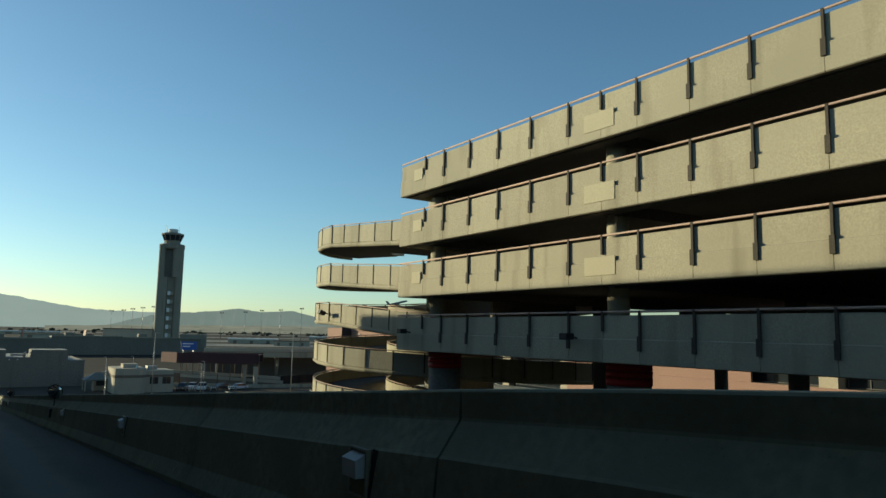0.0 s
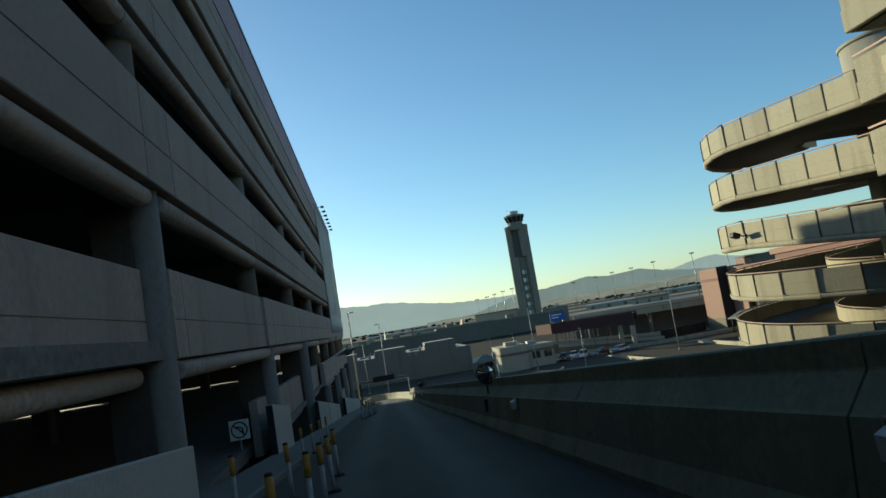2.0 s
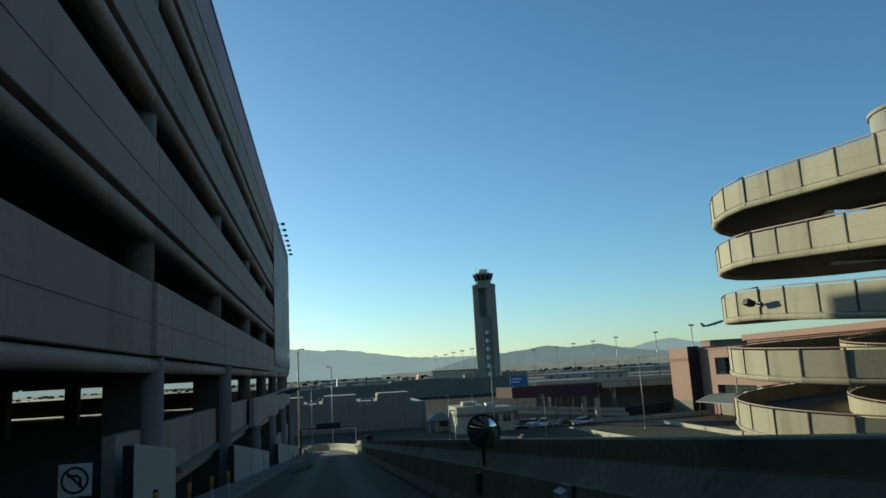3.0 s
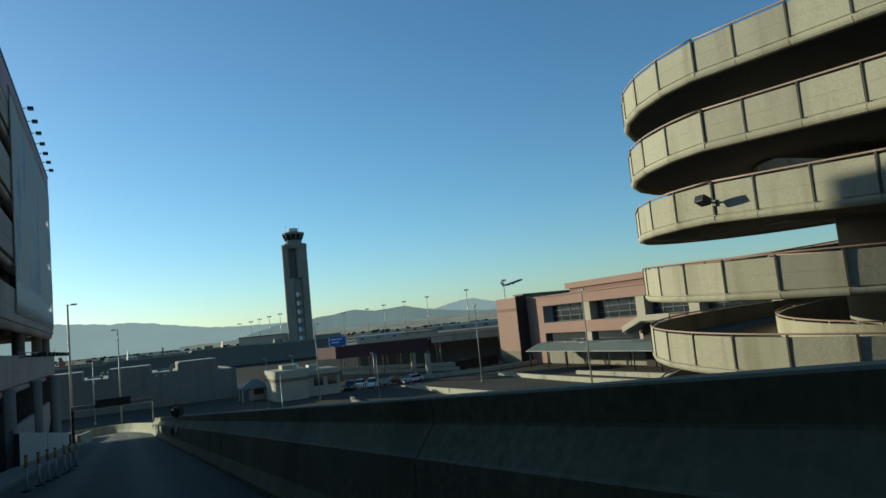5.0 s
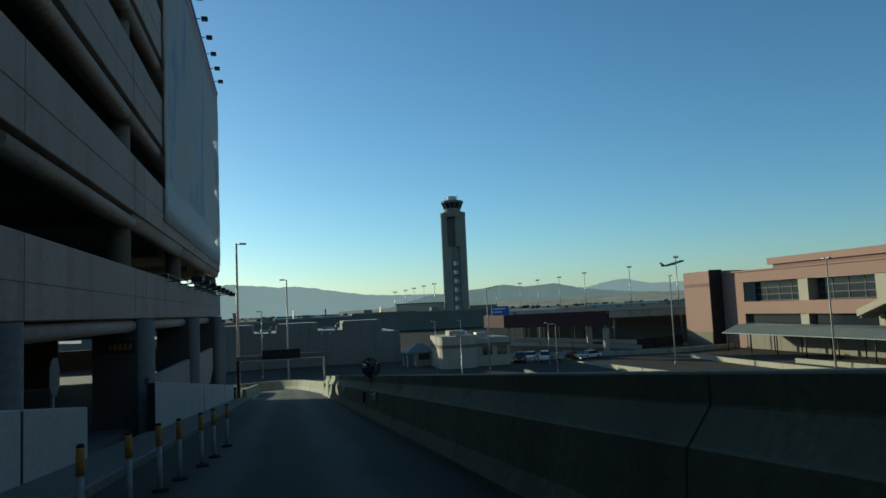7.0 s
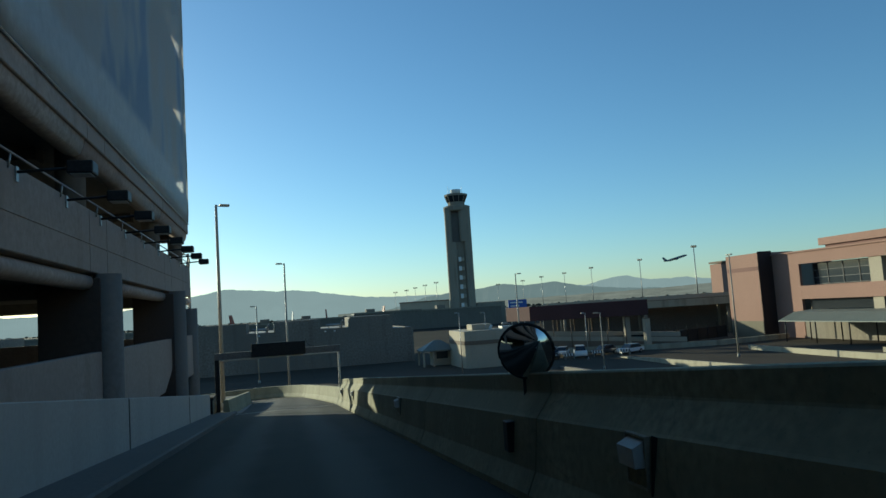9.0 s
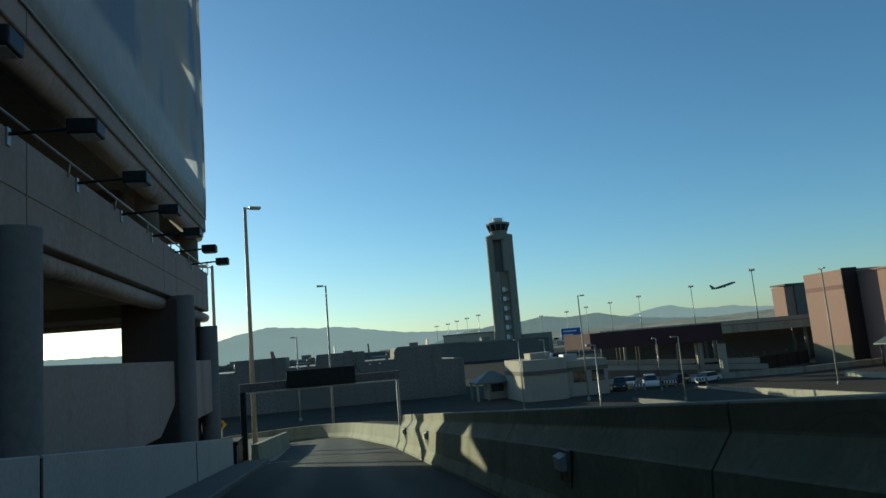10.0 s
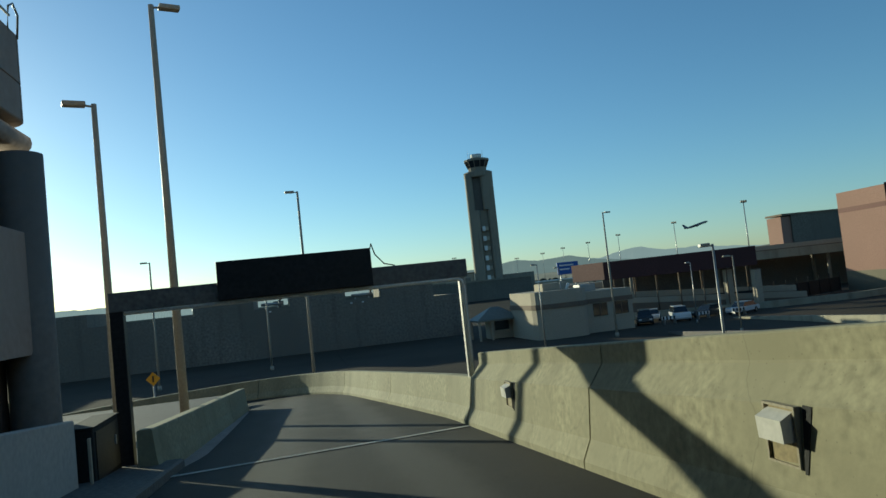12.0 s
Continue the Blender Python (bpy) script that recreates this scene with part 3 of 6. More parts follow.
def roll_beam(z0, z1):
    """Rounded beam below a panel, from its underside z0 to z1."""
    h = (z1 - z0) / 0.44
    return [(u, z0 + (v - z0) * h) for u, v in beam_profile(z0)]


def garage_bands():
    edges = [NORTH - 0.4] + [c for c in COLS if c > SOUTH] + [SOUTH]
    for lev in range(0, 5):
        z0, foot, head = RIM0 + lev * PITCH, panel_foot(lev), RIM0 + lev * PITCH + 2.10
        for a, b in zip(edges, edges[1:]):
            if lev == 0 and a < -60:
                continue
            if (lev == 0 and b < -42) or (lev == 1 and b < -77):
                back = 0.48 if lev else 0.42
                part("wall_panel", sweep(B(), panel_profile(foot, head, back), y_stations(b + 1.22, a + 0.46)), GREY_CONC, garage)
                part("beam", sweep(B(), [(u - back, v) for u, v in roll_beam(foot - 0.42, foot - 0.03)], y_stations(b + 1.3, a + 0.2), smooth=True), GREY_RIM, garage)
                continue
            if lev == 1 and b > -31:            # deep rounded foot below the banner
                part("beam", sweep(B(), roll_beam(8.72, 9.56), y_stations(b + 0.02, a - 0.02), smooth=True), GREY_RIM, garage)
            elif lev < 2:
                part("beam", sweep(B(), roll_beam(foot - 0.40, foot - 0.03), y_stations(b + 1.1, a + 0.62), smooth=True), GREY_RIM, garage)
            else:
                part("beam", sweep(B(), roll_beam(foot - 0.42, foot - 0.03), y_stations(b + (1.1 if lev == 2 and b < -74 else 0.02), a + (0.3 if lev == 2 and a < -74 else -0.02)), smooth=True), GREY_RIM, garage)
            cut = b + 1.7
            south = lev == 1 and b < -74
            pr = panel_profile(foot, head, 0.1 if south else 0.0)
            start = b + 0.9 if south else b + 0.02
            part("wall_panel", sweep(B(), pr, y_stations(start, cut - 0.02)), GREY_CONC, garage)
            part("wall_panel", sweep(B(), pr, y_stations(cut + 0.02, a - 0.02)), GREY_CONC, garage)
        # rounded panel at the north corner and the bands of the north end
        arc = [((FX - 0.4, NORTH - 0.4, 0), (math.cos(radians(a)), math.sin(radians(a)), 0)) for a in range(0, 91, 15)]
        part("corner_panel", sweep(B(), [(u + 0.4, v) for u, v in panel_profile(foot, head)], arc, smooth=False), GREY_CONC, garage)
        for k in range(5):
            x0, x1 = FX - 0.42 - 9.1 * k, FX - 0.42 - 9.1 * (k + 1) + 0.04
            st = [((x0, NORTH, 0), (0, 1, 0)), ((x1, NORTH, 0), (0, 1, 0))]
            part("wall_panel", sweep(B(), panel_profile(foot, head), st), GREY_CONC, garage)
            part("beam", sweep(B(), roll_beam(foot - 0.42, foot - 0.03), [((x0 - 0.2, NORTH, 0), (0, 1, 0)), ((x1 + 0.2, NORTH, 0), (0, 1, 0))], smooth=True), GREY_RIM, garage)


# deep shade on the concrete piers is put into this dark brown
PIER_SHADE = material("dark_brown_pier_shade", (0.085, 0.066, 0.056), grain=2, vary=0.15)
garage_bands()
part("wall_panel", sweep(B(), panel_profile(RIM0 + 0.38, RIM0 + 2.10, 0.42), y_stations(-66.0, -64.0)), GREY_CONC, garage)
# the lowest parapets, between the columns, the last but one with a slanting foot
for a, b, foot in ((-29.1, -18.9, 0), (-17.9, -7.75, 1), (-6.85, -0.9, 0)):
    ol = [(a, 2.2), (b - (1.9 if foot else 0.1), 2.2), (b - 0.15, 2.85 if foot else 2.2), (b, 3.05 if foot else 2.3), (b, 4.1), (a, 4.1)]
    bm = B()
    f0 = [bm.verts.new((FX + 0.10, y, z)) for y, z in ol]
    f1 = [bm.verts.new((FX - 0.12, y, z)) for y, z in ol]
    bm.faces.new(f0)
    bm.faces.new(f1[::-1])
    for i in range(len(ol)):
        bm.faces.new((f0[i], f1[i], f1[(i + 1) % len(ol)], f0[(i + 1) % len(ol)]))
    bmesh.ops.bevel(bm, geom=bm.edges[:], offset=0.015, segments=1, affect="EDGES")
    part("parapet_panel", bm, GREY_CONC, garage)
# west side, south wall
for lev in range(0, 5):
    z0 = RIM0 + lev * PITCH
    part("wall_panel", box(B(), WEST, WEST + 0.25, SOUTH, NORTH, z0 + 0.4, z0 + 2.3), GREY_CONC, garage)
part("wall_panel", box(B(), WEST, FX - 0.3, SOUTH - 0.3, SOUTH, GROUND, RIM0 + 4 * PITCH + 1.8), GREY_CONC, garage)
# low walls added at the west and north to keep daylight out
for z0, z1 in ((GROUND, 2.0), (2.4, 4.1)):
    part("wall_panel", box(B(), WEST, WEST + 0.25, SOUTH, NORTH, z0, z1), GREY_CONC, garage)
    part("wall_panel", box(B(), WEST + 0.26, FX - 1.5, NORTH - 0.5, NORTH - 0.25, z0, z1), GREY_CONC, garage)
# partitions added to keep the interior dark and hide sunlit floor strips
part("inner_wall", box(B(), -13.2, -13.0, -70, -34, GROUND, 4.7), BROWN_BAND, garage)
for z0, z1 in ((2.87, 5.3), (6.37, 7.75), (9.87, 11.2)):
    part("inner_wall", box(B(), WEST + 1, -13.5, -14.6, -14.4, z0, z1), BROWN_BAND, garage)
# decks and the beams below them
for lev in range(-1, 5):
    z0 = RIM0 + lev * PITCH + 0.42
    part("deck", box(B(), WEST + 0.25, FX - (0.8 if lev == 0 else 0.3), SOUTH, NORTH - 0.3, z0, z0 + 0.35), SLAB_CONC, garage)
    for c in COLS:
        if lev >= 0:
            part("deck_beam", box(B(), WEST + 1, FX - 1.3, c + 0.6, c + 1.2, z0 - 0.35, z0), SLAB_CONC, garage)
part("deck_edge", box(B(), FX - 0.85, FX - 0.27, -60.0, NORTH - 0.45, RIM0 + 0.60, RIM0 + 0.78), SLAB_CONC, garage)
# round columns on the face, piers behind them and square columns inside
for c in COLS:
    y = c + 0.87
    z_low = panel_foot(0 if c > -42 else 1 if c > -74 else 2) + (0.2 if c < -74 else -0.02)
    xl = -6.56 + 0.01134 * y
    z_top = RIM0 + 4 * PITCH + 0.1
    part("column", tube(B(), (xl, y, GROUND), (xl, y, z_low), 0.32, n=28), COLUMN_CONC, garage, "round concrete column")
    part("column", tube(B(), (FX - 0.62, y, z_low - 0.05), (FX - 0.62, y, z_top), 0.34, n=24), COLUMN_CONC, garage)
    part("pier", box(B(), FX - 1.3, xl - 0.1, y - 0.34, y + 0.34, GROUND, z_low - 0.1, 0.02), PIER_SHADE, garage)
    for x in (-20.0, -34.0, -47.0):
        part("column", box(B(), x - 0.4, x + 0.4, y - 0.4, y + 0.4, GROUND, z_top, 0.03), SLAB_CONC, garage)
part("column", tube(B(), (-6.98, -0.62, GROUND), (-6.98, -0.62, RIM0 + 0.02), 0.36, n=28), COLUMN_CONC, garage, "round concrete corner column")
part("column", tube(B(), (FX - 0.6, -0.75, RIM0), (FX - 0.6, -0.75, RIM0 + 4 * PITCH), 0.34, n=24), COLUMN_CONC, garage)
part("pier", box(B(), FX - 1.9, FX - 0.4, -0.95, -0.35, GROUND, RIM0 + 0.3, 0.02), PIER_SHADE, garage)
# roof screen with a dark cap
zt = RIM0 + 4 * PITCH + 2.10
k = NORTH
while k > SOUTH + 4:
    part("roof_screen", box(B(), FX - 0.10, FX + 0.03, k - 5.5, k - 0.05, zt - 0.42, zt + 1.27), PURPLE_PANEL, garage)
    k -= 5.56
part("roof_cap", box(B(), FX - 0.32, FX + 0.06, SOUTH, NORTH, zt + 1.28, zt + 1.44), DARK_METAL, garage)
skewed(garage)

# big printed banner over the north end of the face
BANNER = material("faded_banner_cloth", (0.80, 0.81, 0.81), rough=0.5, vary=0.1, grain=1, blotch=0.12, tint=(0.70, 0.73, 0.76))


BORDER = 11.75                  # the print begins above a plain lower border


def print_on(m):
    """Soft blurred uprights in faded blue and tan over the cloth."""
    nt = m.node_tree
    n, l = nt.nodes, nt.links
    bsdf = n["Principled BSDF"]
    src = bsdf.inputs["Base Color"].links[0].from_socket
    co = n.new("ShaderNodeTexCoord")
    mp = n.new("ShaderNodeMapping")
    mp.inputs["Scale"].default_value = (0.3, 0.22, 0.12)
    mp.inputs["Rotation"].default_value = (radians(-24), 0, 0)
    nz = n.new("ShaderNodeTexNoise")
    nz.inputs["Scale"].default_value, nz.inputs["Detail"].default_value, nz.inputs["Roughness"].default_value = 1.0, 3.0, 0.55
    rp = n.new("ShaderNodeValToRGB")
    e = rp.color_ramp.elements
    e[0].position, e[0].color = 0.40, (0.22, 0.31, 0.47, 1)
    e[1].position, e[1].color = 0.60, (0.62, 0.52, 0.42, 1)
    mid = rp.color_ramp.elements.new(0.47)
    mid.color = (0.58, 0.57, 0.56, 1)
    mx = n.new("ShaderNodeMixRGB")
    sep = n.new("ShaderNodeSeparateXYZ")
    l.new(co.outputs["Object"], sep.inputs["Vector"])
    wave = n.new("ShaderNodeMath")
    wave.operation, wave.inputs[1].default_value = "MULTIPLY_ADD", 1.6
    l.new(nz.outputs["Fac"], wave.inputs[0])
    l.new(sep.outputs["Z"], wave.inputs[2])
    edge = n.new("ShaderNodeMapRange")
    edge.interpolation_type = "SMOOTHSTEP"
    edge.inputs["From Min"].default_value, edge.inputs["From Max"].default_value, edge.inputs["To Max"].default_value = BORDER, BORDER + 0.5, 0.7
    l.new(wave.outputs[0], edge.inputs["Value"])
    l.new(edge.outputs["Result"], mx.inputs["Fac"])
    l.new(co.outputs["Object"], mp.inputs["Vector"])
    l.new(mp.outputs["Vector"], nz.inputs["Vector"])
    l.new(nz.outputs["Fac"], rp.inputs["Fac"])
    l.new(src, mx.inputs["Color1"])
    l.new(rp.outputs["Color"], mx.inputs["Color2"])
    l.new(mx.outputs["Color"], bsdf.inputs["Base Color"])


print_on(BANNER)
banner = thing("wall_banner", (FX + 0.05, -13, 9.0), "huge faded printed banner stretched over the car park wall", "banner")
bm = B()
nb, mb = 32, 16
grid = []
for i in range(nb + 1):
    yy = -25.3 + 24.75 * i / nb
    grid.append([bm.verts.new((FX + 0.05 + 0.016 * noise.noise((yy * 0.22, j * 0.4, 0)) + (0.03 if j not in (0, mb) else 0), yy, 9.57 + 11.83 * j / mb)) for j in range(mb + 1)])
for i in range(nb):
    for j in range(mb):
        bm.faces.new((grid[i][j], grid[i + 1][j], grid[i + 1][j + 1], grid[i][j + 1])).smooth = True
bmesh.ops.solidify(bm, geom=bm.faces[:], thickness=0.012)
part("cloth", bm, BANNER, banner)
bm = B()
for z in (9.6, 21.38):
    tube(bm, (FX + 0.03, -25.3, z), (FX + 0.03, -0.55, z), 0.03, n=8)
part("hem_bar", bm, GREY_METAL, banner)
skewed(banner)


def arm_light(y, z, x0, reach, name="arm_floodlight", grp="floodlights along the wall", size=1.0):
    """A box floodlight at the end of a bracket arm."""
    t = thing(name, (x0, y, z), "dark box floodlight on a long bracket arm above the wall band", "floodlight", group=grp)
    part("arm", tube(B(), (x0 - 0.1, y, z), (x0 + reach - 0.4, y, z + 0.06), 0.028, n=8), DARK_METAL, t)
    part("bracket", box(B(), x0 - 0.06, x0 + 0.03, y - 0.06, y + 0.06, z - 0.16, z + 0.1), GREY_METAL, t)
    h = 0.11 * size
    part("lamp_housing", box(B(), x0 + reach - 0.42 * size, x0 + reach, y - 0.2 * size, y + 0.2 * size, z + 0.05 - h, z + 0.05 + h, 0.025), DARK_METAL, t)
    part("lens", box(B(), x0 + reach - 0.37 * size, x0 + reach - 0.05, y - 0.16 * size, y + 0.16 * size, z + 0.035 - h, z + 0.049 - h), GREY_METAL, t)
    skewed(t)


for k in range(8):
    arm_light(-3.95 - 2.88 * k, 7.36, FX, 1.25)
for k in range(7):
    arm_light(-3.3 - 2.63 * k, zt + 1.2, FX + 0.06, 0.62, "roof_floodlight", "floodlights along the roof edge", 0.8)

# rail on top of the lowest full band
rail = thing("band_rail", (FX, -12, 7.44), "thin galvanised rail along the top of the wall band", "rail")
part("top_rail", tube(B(), (FX + 0.05, -25, 7.62), (FX + 0.05, -0.8, 7.62), 0.022, n=8), GREY_METAL, rail)
for k in range(9):
    y = -24.5 + 2.85 * k
    part("post", tube(B(), (FX + 0.02, y, 7.36), (FX + 0.05, y, 7.62), 0.018, n=6), GREY_METAL, rail)
part("end_hoop", pipe(B(), [(FX + 0.0, -0.75, 7.4), (FX + 0.03, -0.75, 7.8), (FX + 0.03, -0.55, 7.92), (FX + 0.03, -0.35, 7.8), (FX + 0.0, -0.35, 7.4)], 0.018), GREY_METAL, rail)
skewed(rail)

# low painted walls between the walk and the car park
def low_wall(marks, fall, lift=0.0):
    """Painted panels from mark to mark, with a dark post at each; the top falls faster than the road."""
    mid = (marks[0] + marks[-1]) / 2
    w = thing("low_wall", (-6.12, mid, road_z(mid)), "low pale painted concrete wall in panels beside the walk", "wall", group="low walls along the walk")
    for a, b in zip(marks, marks[1:]):
        bm = B()
        rings = []
        for y in (a + 0.08, b - 0.02):
            h = 1.08 + lift + fall * (marks[-1] - y)
            rings.append([bm.verts.new((-6.12 + u, y, road_z(y) + v)) for u, v in ((0.1, -0.1), (0.1, h - 0.02), (0.08, h), (-0.06, h), (-0.08, h - 0.02), (-0.08, -0.1))])
        for k in range(6):
            bm.faces.new((rings[0][k], rings[0][(k + 1) % 6], rings[1][(k + 1) % 6], rings[1][k]))
        bm.faces.new(rings[0][::-1])
        bm.faces.new(rings[1])
        part("wall_panel", bm, PAINTED_WALL, w)
        part("end_post", box(B(), -6.21, -6.01, a, a + 0.07, road_z(a) - 0.1, road_z(a) + 1.04 + lift + fall * (marks[-1] - a), 0.01), DARK_METAL, w)


for marks, fall, lift in (((-96, -89, -82, -75.9), 0.0, 0.0), ((-67, -63.2), 0.04, 0.42), ((-53, -47, -41.2, -37.8), 0.03, 0.02), ((-31.0, -19.15, -9.0, -2.0), 0.0155, 0.0)):
    low_wall(marks, fall, lift)
# dark cabinet at the wall's end
cab = thing("utility_cabinet", (-6.1, -0.9, 0.2), "dark metal utility cabinet beside the low wall", "cabinet")
part("body", box(B(), -6.3, -5.92, -1.55, -0.1, 0.12, 1.04, 0.02), RUBBER, cab)
part("lid", box(B(), -6.32, -5.90, -1.57, -0.08, 1.04, 1.065, 0.005), RUBBER, cab)
part("door", box(B(), -5.92, -5.905, -1.45, -0.2, 0.25, 0.98), DARK_METAL, cab)
part("handle", box(B(), -5.905, -5.885, -0.45, -0.40, 0.6, 0.75), GREY_METAL, cab)
part("edge_strip", box(B(), -5.92, -5.88, -1.84, -1.79, 0.14, 0.95, 0.005), TAN_STUCCO, cab)


def delineator():
    """A white flexible post with a yellow top, at the origin."""
    t = thing("delineator_post", (0, 0, 0), "white flexible lane post with a dull orange top band", "post", group="posts along the walk")
    part("tube", tube(B(), (0, 0, 0.03), (0, 0, 0.62), 0.035, n=12), POST_WHITE, t)
    part("top_band", tube(B(), (0, 0, 0.61), (0, 0, 0.88), 0.042, n=12), ORANGE_BAND, t)
    part("cap", tube(B(), (0, 0, 0.88), (0, 0, 0.91), 0.042, 0.03, n=12), RUBBER, t)
    part("base", tube(B(), (0, 0, 0.0), (0, 0, 0.05), 0.12, 0.09, n=14), RUBBER, t)
    return t


ORANGE_BAND = material("dull_orange_band", (0.42, 0.21, 0.04), rough=0.6, vary=0.3, grain=6, bump=0.05)
POST_WHITE = material("greyed_white_plastic", (0.36, 0.35, 0.33), rough=0.6, vary=0.25, grain=4, bump=0.03)
post0 = delineator()
first = True
for x, y in [(-4.25, -44.95), (-4.1, -43.5), (-4.0, -42.15), (-3.9, -41.1), (-3.75, -39.6), (-3.68, -38.3), (-3.63, -36.2)] + [(-3.65, -84.6), (-3.62, -82.5), (-3.56, -80.45), (-3.54, -78.95), (-3.56, -77.3), (-3.65, -75.0)] + [(-4.2, -77.4), (-4.9, -78.2)] + [(-4.9, -70.0), (-4.9, -67.5), (-4.9, -65.0), (-4.9, -62.5)]:
    m = pose(x, y, road_z(y), 1.5 * math.sin(y * 3), 1.2 * math.cos(y * 5), 0)
    if first:
        post0.matrix_basis, first = m, False
    else:
        copy_thing(post0, m)

# ---- gantry ----
STRIP_METAL = material("scuffed_pale_steel", (0.78, 0.76, 0.70), rough=0.5, vary=0.12, grain=6, metal=0.0, bump=0.05)
gantry = thing("height_gantry", (-2.8, 0.1, 0.0), "dark steel clearance gantry across the ramp carrying a sign", "gantry")
part("post", box(B(), -5.96, -5.74, 0.0, 0.2, 0.0, 3.03, 0.01), DARK_METAL, gantry)
part("post", box(B(), 0.18, 0.30, 0.03, 0.17, 0.75, 2.74, 0.01), GREY_METAL, gantry)
BEAM_PAINT = material("weathered_grey_steel", (0.18, 0.175, 0.165), rough=0.75, vary=0.25, grain=3, bump=0.05)
part("beam", box(B(), -5.96, 0.34, -0.02, 0.22, 2.73, 3.06, 0.01), BEAM_PAINT, gantry)
part("edge_pipe", pipe(B(), [(-5.72, 0.02, 2.70), (0.14, 0.02, 2.70), (0.22, 0.02, 2.66), (0.24, 0.02, 2.55), (0.24, 0.02, 0.80)], 0.038, 8), STRIP_METAL, gantry, "pale painted pipe along the underside and down the post")
part("foot", box(B(), -6.0, -5.55, -0.15, 0.35, 0.0, 0.12, 0.02), RUBBER, gantry)
part("sign_panel", box(B(), -4.15, -1.45, -0.16, -0.04, 2.74, 3.42, 0.015), DARK_METAL, gantry, "plain dark sign panel")
part("cable", pipe(B(), [(-1.45, -0.1, 3.40), (-1.42, -0.05, 3.5), (-1.36, 0.0, 3.3), (-1.2, 0.05, 3.12), (-1.0, 0.1, 3.07)], 0.012, 6), RUBBER, gantry)
# trench strip across the road
bm = B()
v = [bm.verts.new((x, y, road_z(min(y, 0)) + 0.014)) for x, y in ((-4.95, -1.31), (-0.02, -0.45), (-0.02, -0.28), (-4.95, -1.13))]
bm.faces.new(v)
bmesh.ops.solidify(bm, geom=bm.faces[:], thickness=0.02)
solid("trench_cover", bm, STRIP_METAL, "pale metal strip across the ramp below the gantry", "drain cover", kind="structure")


# ---- lamps ----
def street_lamp(x, y, z_top, z0, head, label, heads=1, r=0.09, arm=0.75, mat=POLE_PAINT):
    """A tapered pole with one or two flat box heads; head: direction of the (first) head in degrees from +x."""
    t = thing("street_lamp", (x, y, z0), label, "street lamp", group="street lamps")
    part("pole", tube(B(), (x, y, z0), (x, y, z_top), r, r * 0.6, n=12), mat, t)
    part("base", tube(B(), (x, y, z0), (x, y, z0 + 0.5), r * 1.8, r * 1.5, n=12), mat, t)
    for k in range(heads):
        a = radians(head + 180 * k)
        d = Vector((math.cos(a), math.sin(a), 0))
        part("arm", tube(B(), Vector((x, y, z_top - 0.08)), Vector((x, y, z_top - 0.04)) + d * arm * 0.5, 0.035, n=8), mat, t)
        bm = B()
        m = Matrix.Translation(Vector((x, y, z_top)) + d * arm * 0.7) @ Matrix.Rotation(a, 4, "Z")
        box(bm, -arm * 0.4, arm * 0.42, -0.15, 0.15, -0.10, 0.05, 0.03)
        bmesh.ops.transform(bm, matrix=m, verts=bm.verts)
        part("lamp_head", bm, mat, t)
    return t


street_lamp(-6.43, 9.35, 12.15, -0.9, 20, "tall tan-painted street lamp with one flat head", r=0.14)
street_lamp(-8.2, 9.06, 9.05, -0.9, 200, "tan-painted street lamp with one flat head", r=0.13)
street_lamp(-2.35, 35.1, 10.16, GROUND, 185, "slim dark street lamp with one flat head", r=0.12)
street_lamp(-6.48, 65.5, 6.6, GROUND, 185, "slim dark street lamp with one flat head", r=0.12)
street_lamp(-16.7, 58.6, 8.06, GROUND, 185, "slim dark street lamp with one flat head", r=0.12)
street_lamp(28.6, 54.4, 8.7, GROUND, 5, "slim street lamp with one flat head over the lot", r=0.12)
street_lamp(54.6, 11.9, 9.38, GROUND, 75, "street lamp with two flat heads before the terminal", heads=2, r=0.12)
street_lamp(54.9, 44.2, 9.2, GROUND, 75, "street lamp with two flat heads before the terminal", heads=2, r=0.12)
street_lamp(35.7, 43.8, 2.8, GROUND, 160, "short pole with a small flat head", r=0.08)
for x, y, zt2 in ((13.8, 12.8, 3.2), (18.9, 49, 3.9), (26, 62, 3.6), (40, 58, 2.6)):
    street_lamp(x, y, zt2, GROUND, 170, "slim bare galvanised pole with a flat bracket", r=0.07, mat=GREY_METAL, arm=0.5)


def mast(az, d, top, name="floodlight_mast"):
    x, y = bearing(az, d)
    t = thing(name, (x, y, GROUND), "tall apron lighting mast with a cross-bar of lamps", "mast", group="masts across the airfield")
    w = 0.5 + d / 420
    part("pole", tube(B(), (x, y, GROUND), (x, y, top), 0.30, 0.16, n=8), GREY_METAL, t)
    part("crossbar", box(B(), x - w, x + w, y - 0.12, y + 0.12, top - 0.15, top + 0.1), DARK_METAL, t)
    for k in range(3):
        xc = x + w * (k - 1) * 0.72
        part("lamp", box(B(), xc - 0.22 * w, xc + 0.22 * w, y - 0.5, y + 0.12, top + 0.1, top + 0.1 + 0.5 * w), DARK_METAL, t)


for az, d, el in ((32, 300, 3.15), (28.1, 420, 2.55), (24.4, 520, 2.25), (22.3, 600, 2.0), (20.5, 680, 1.85), (19.0, 760, 1.65), (17.0, 820, 1.5), (11.9, 640, 1.95), (11.0, 700, 1.8), (10.2, 760, 1.65), (9.5, 820, 1.5), (8.6, 880, 1.4)):
    mast(az, d, 6 + d * math.tan(radians(el)))

# ---- the right-hand car park and its spiral ramp ----
RX, RNORTH, RSOUTH = 22.2, -58.2, -136.0
RTOP = [21.82, 18.22, 14.62, 10.95]
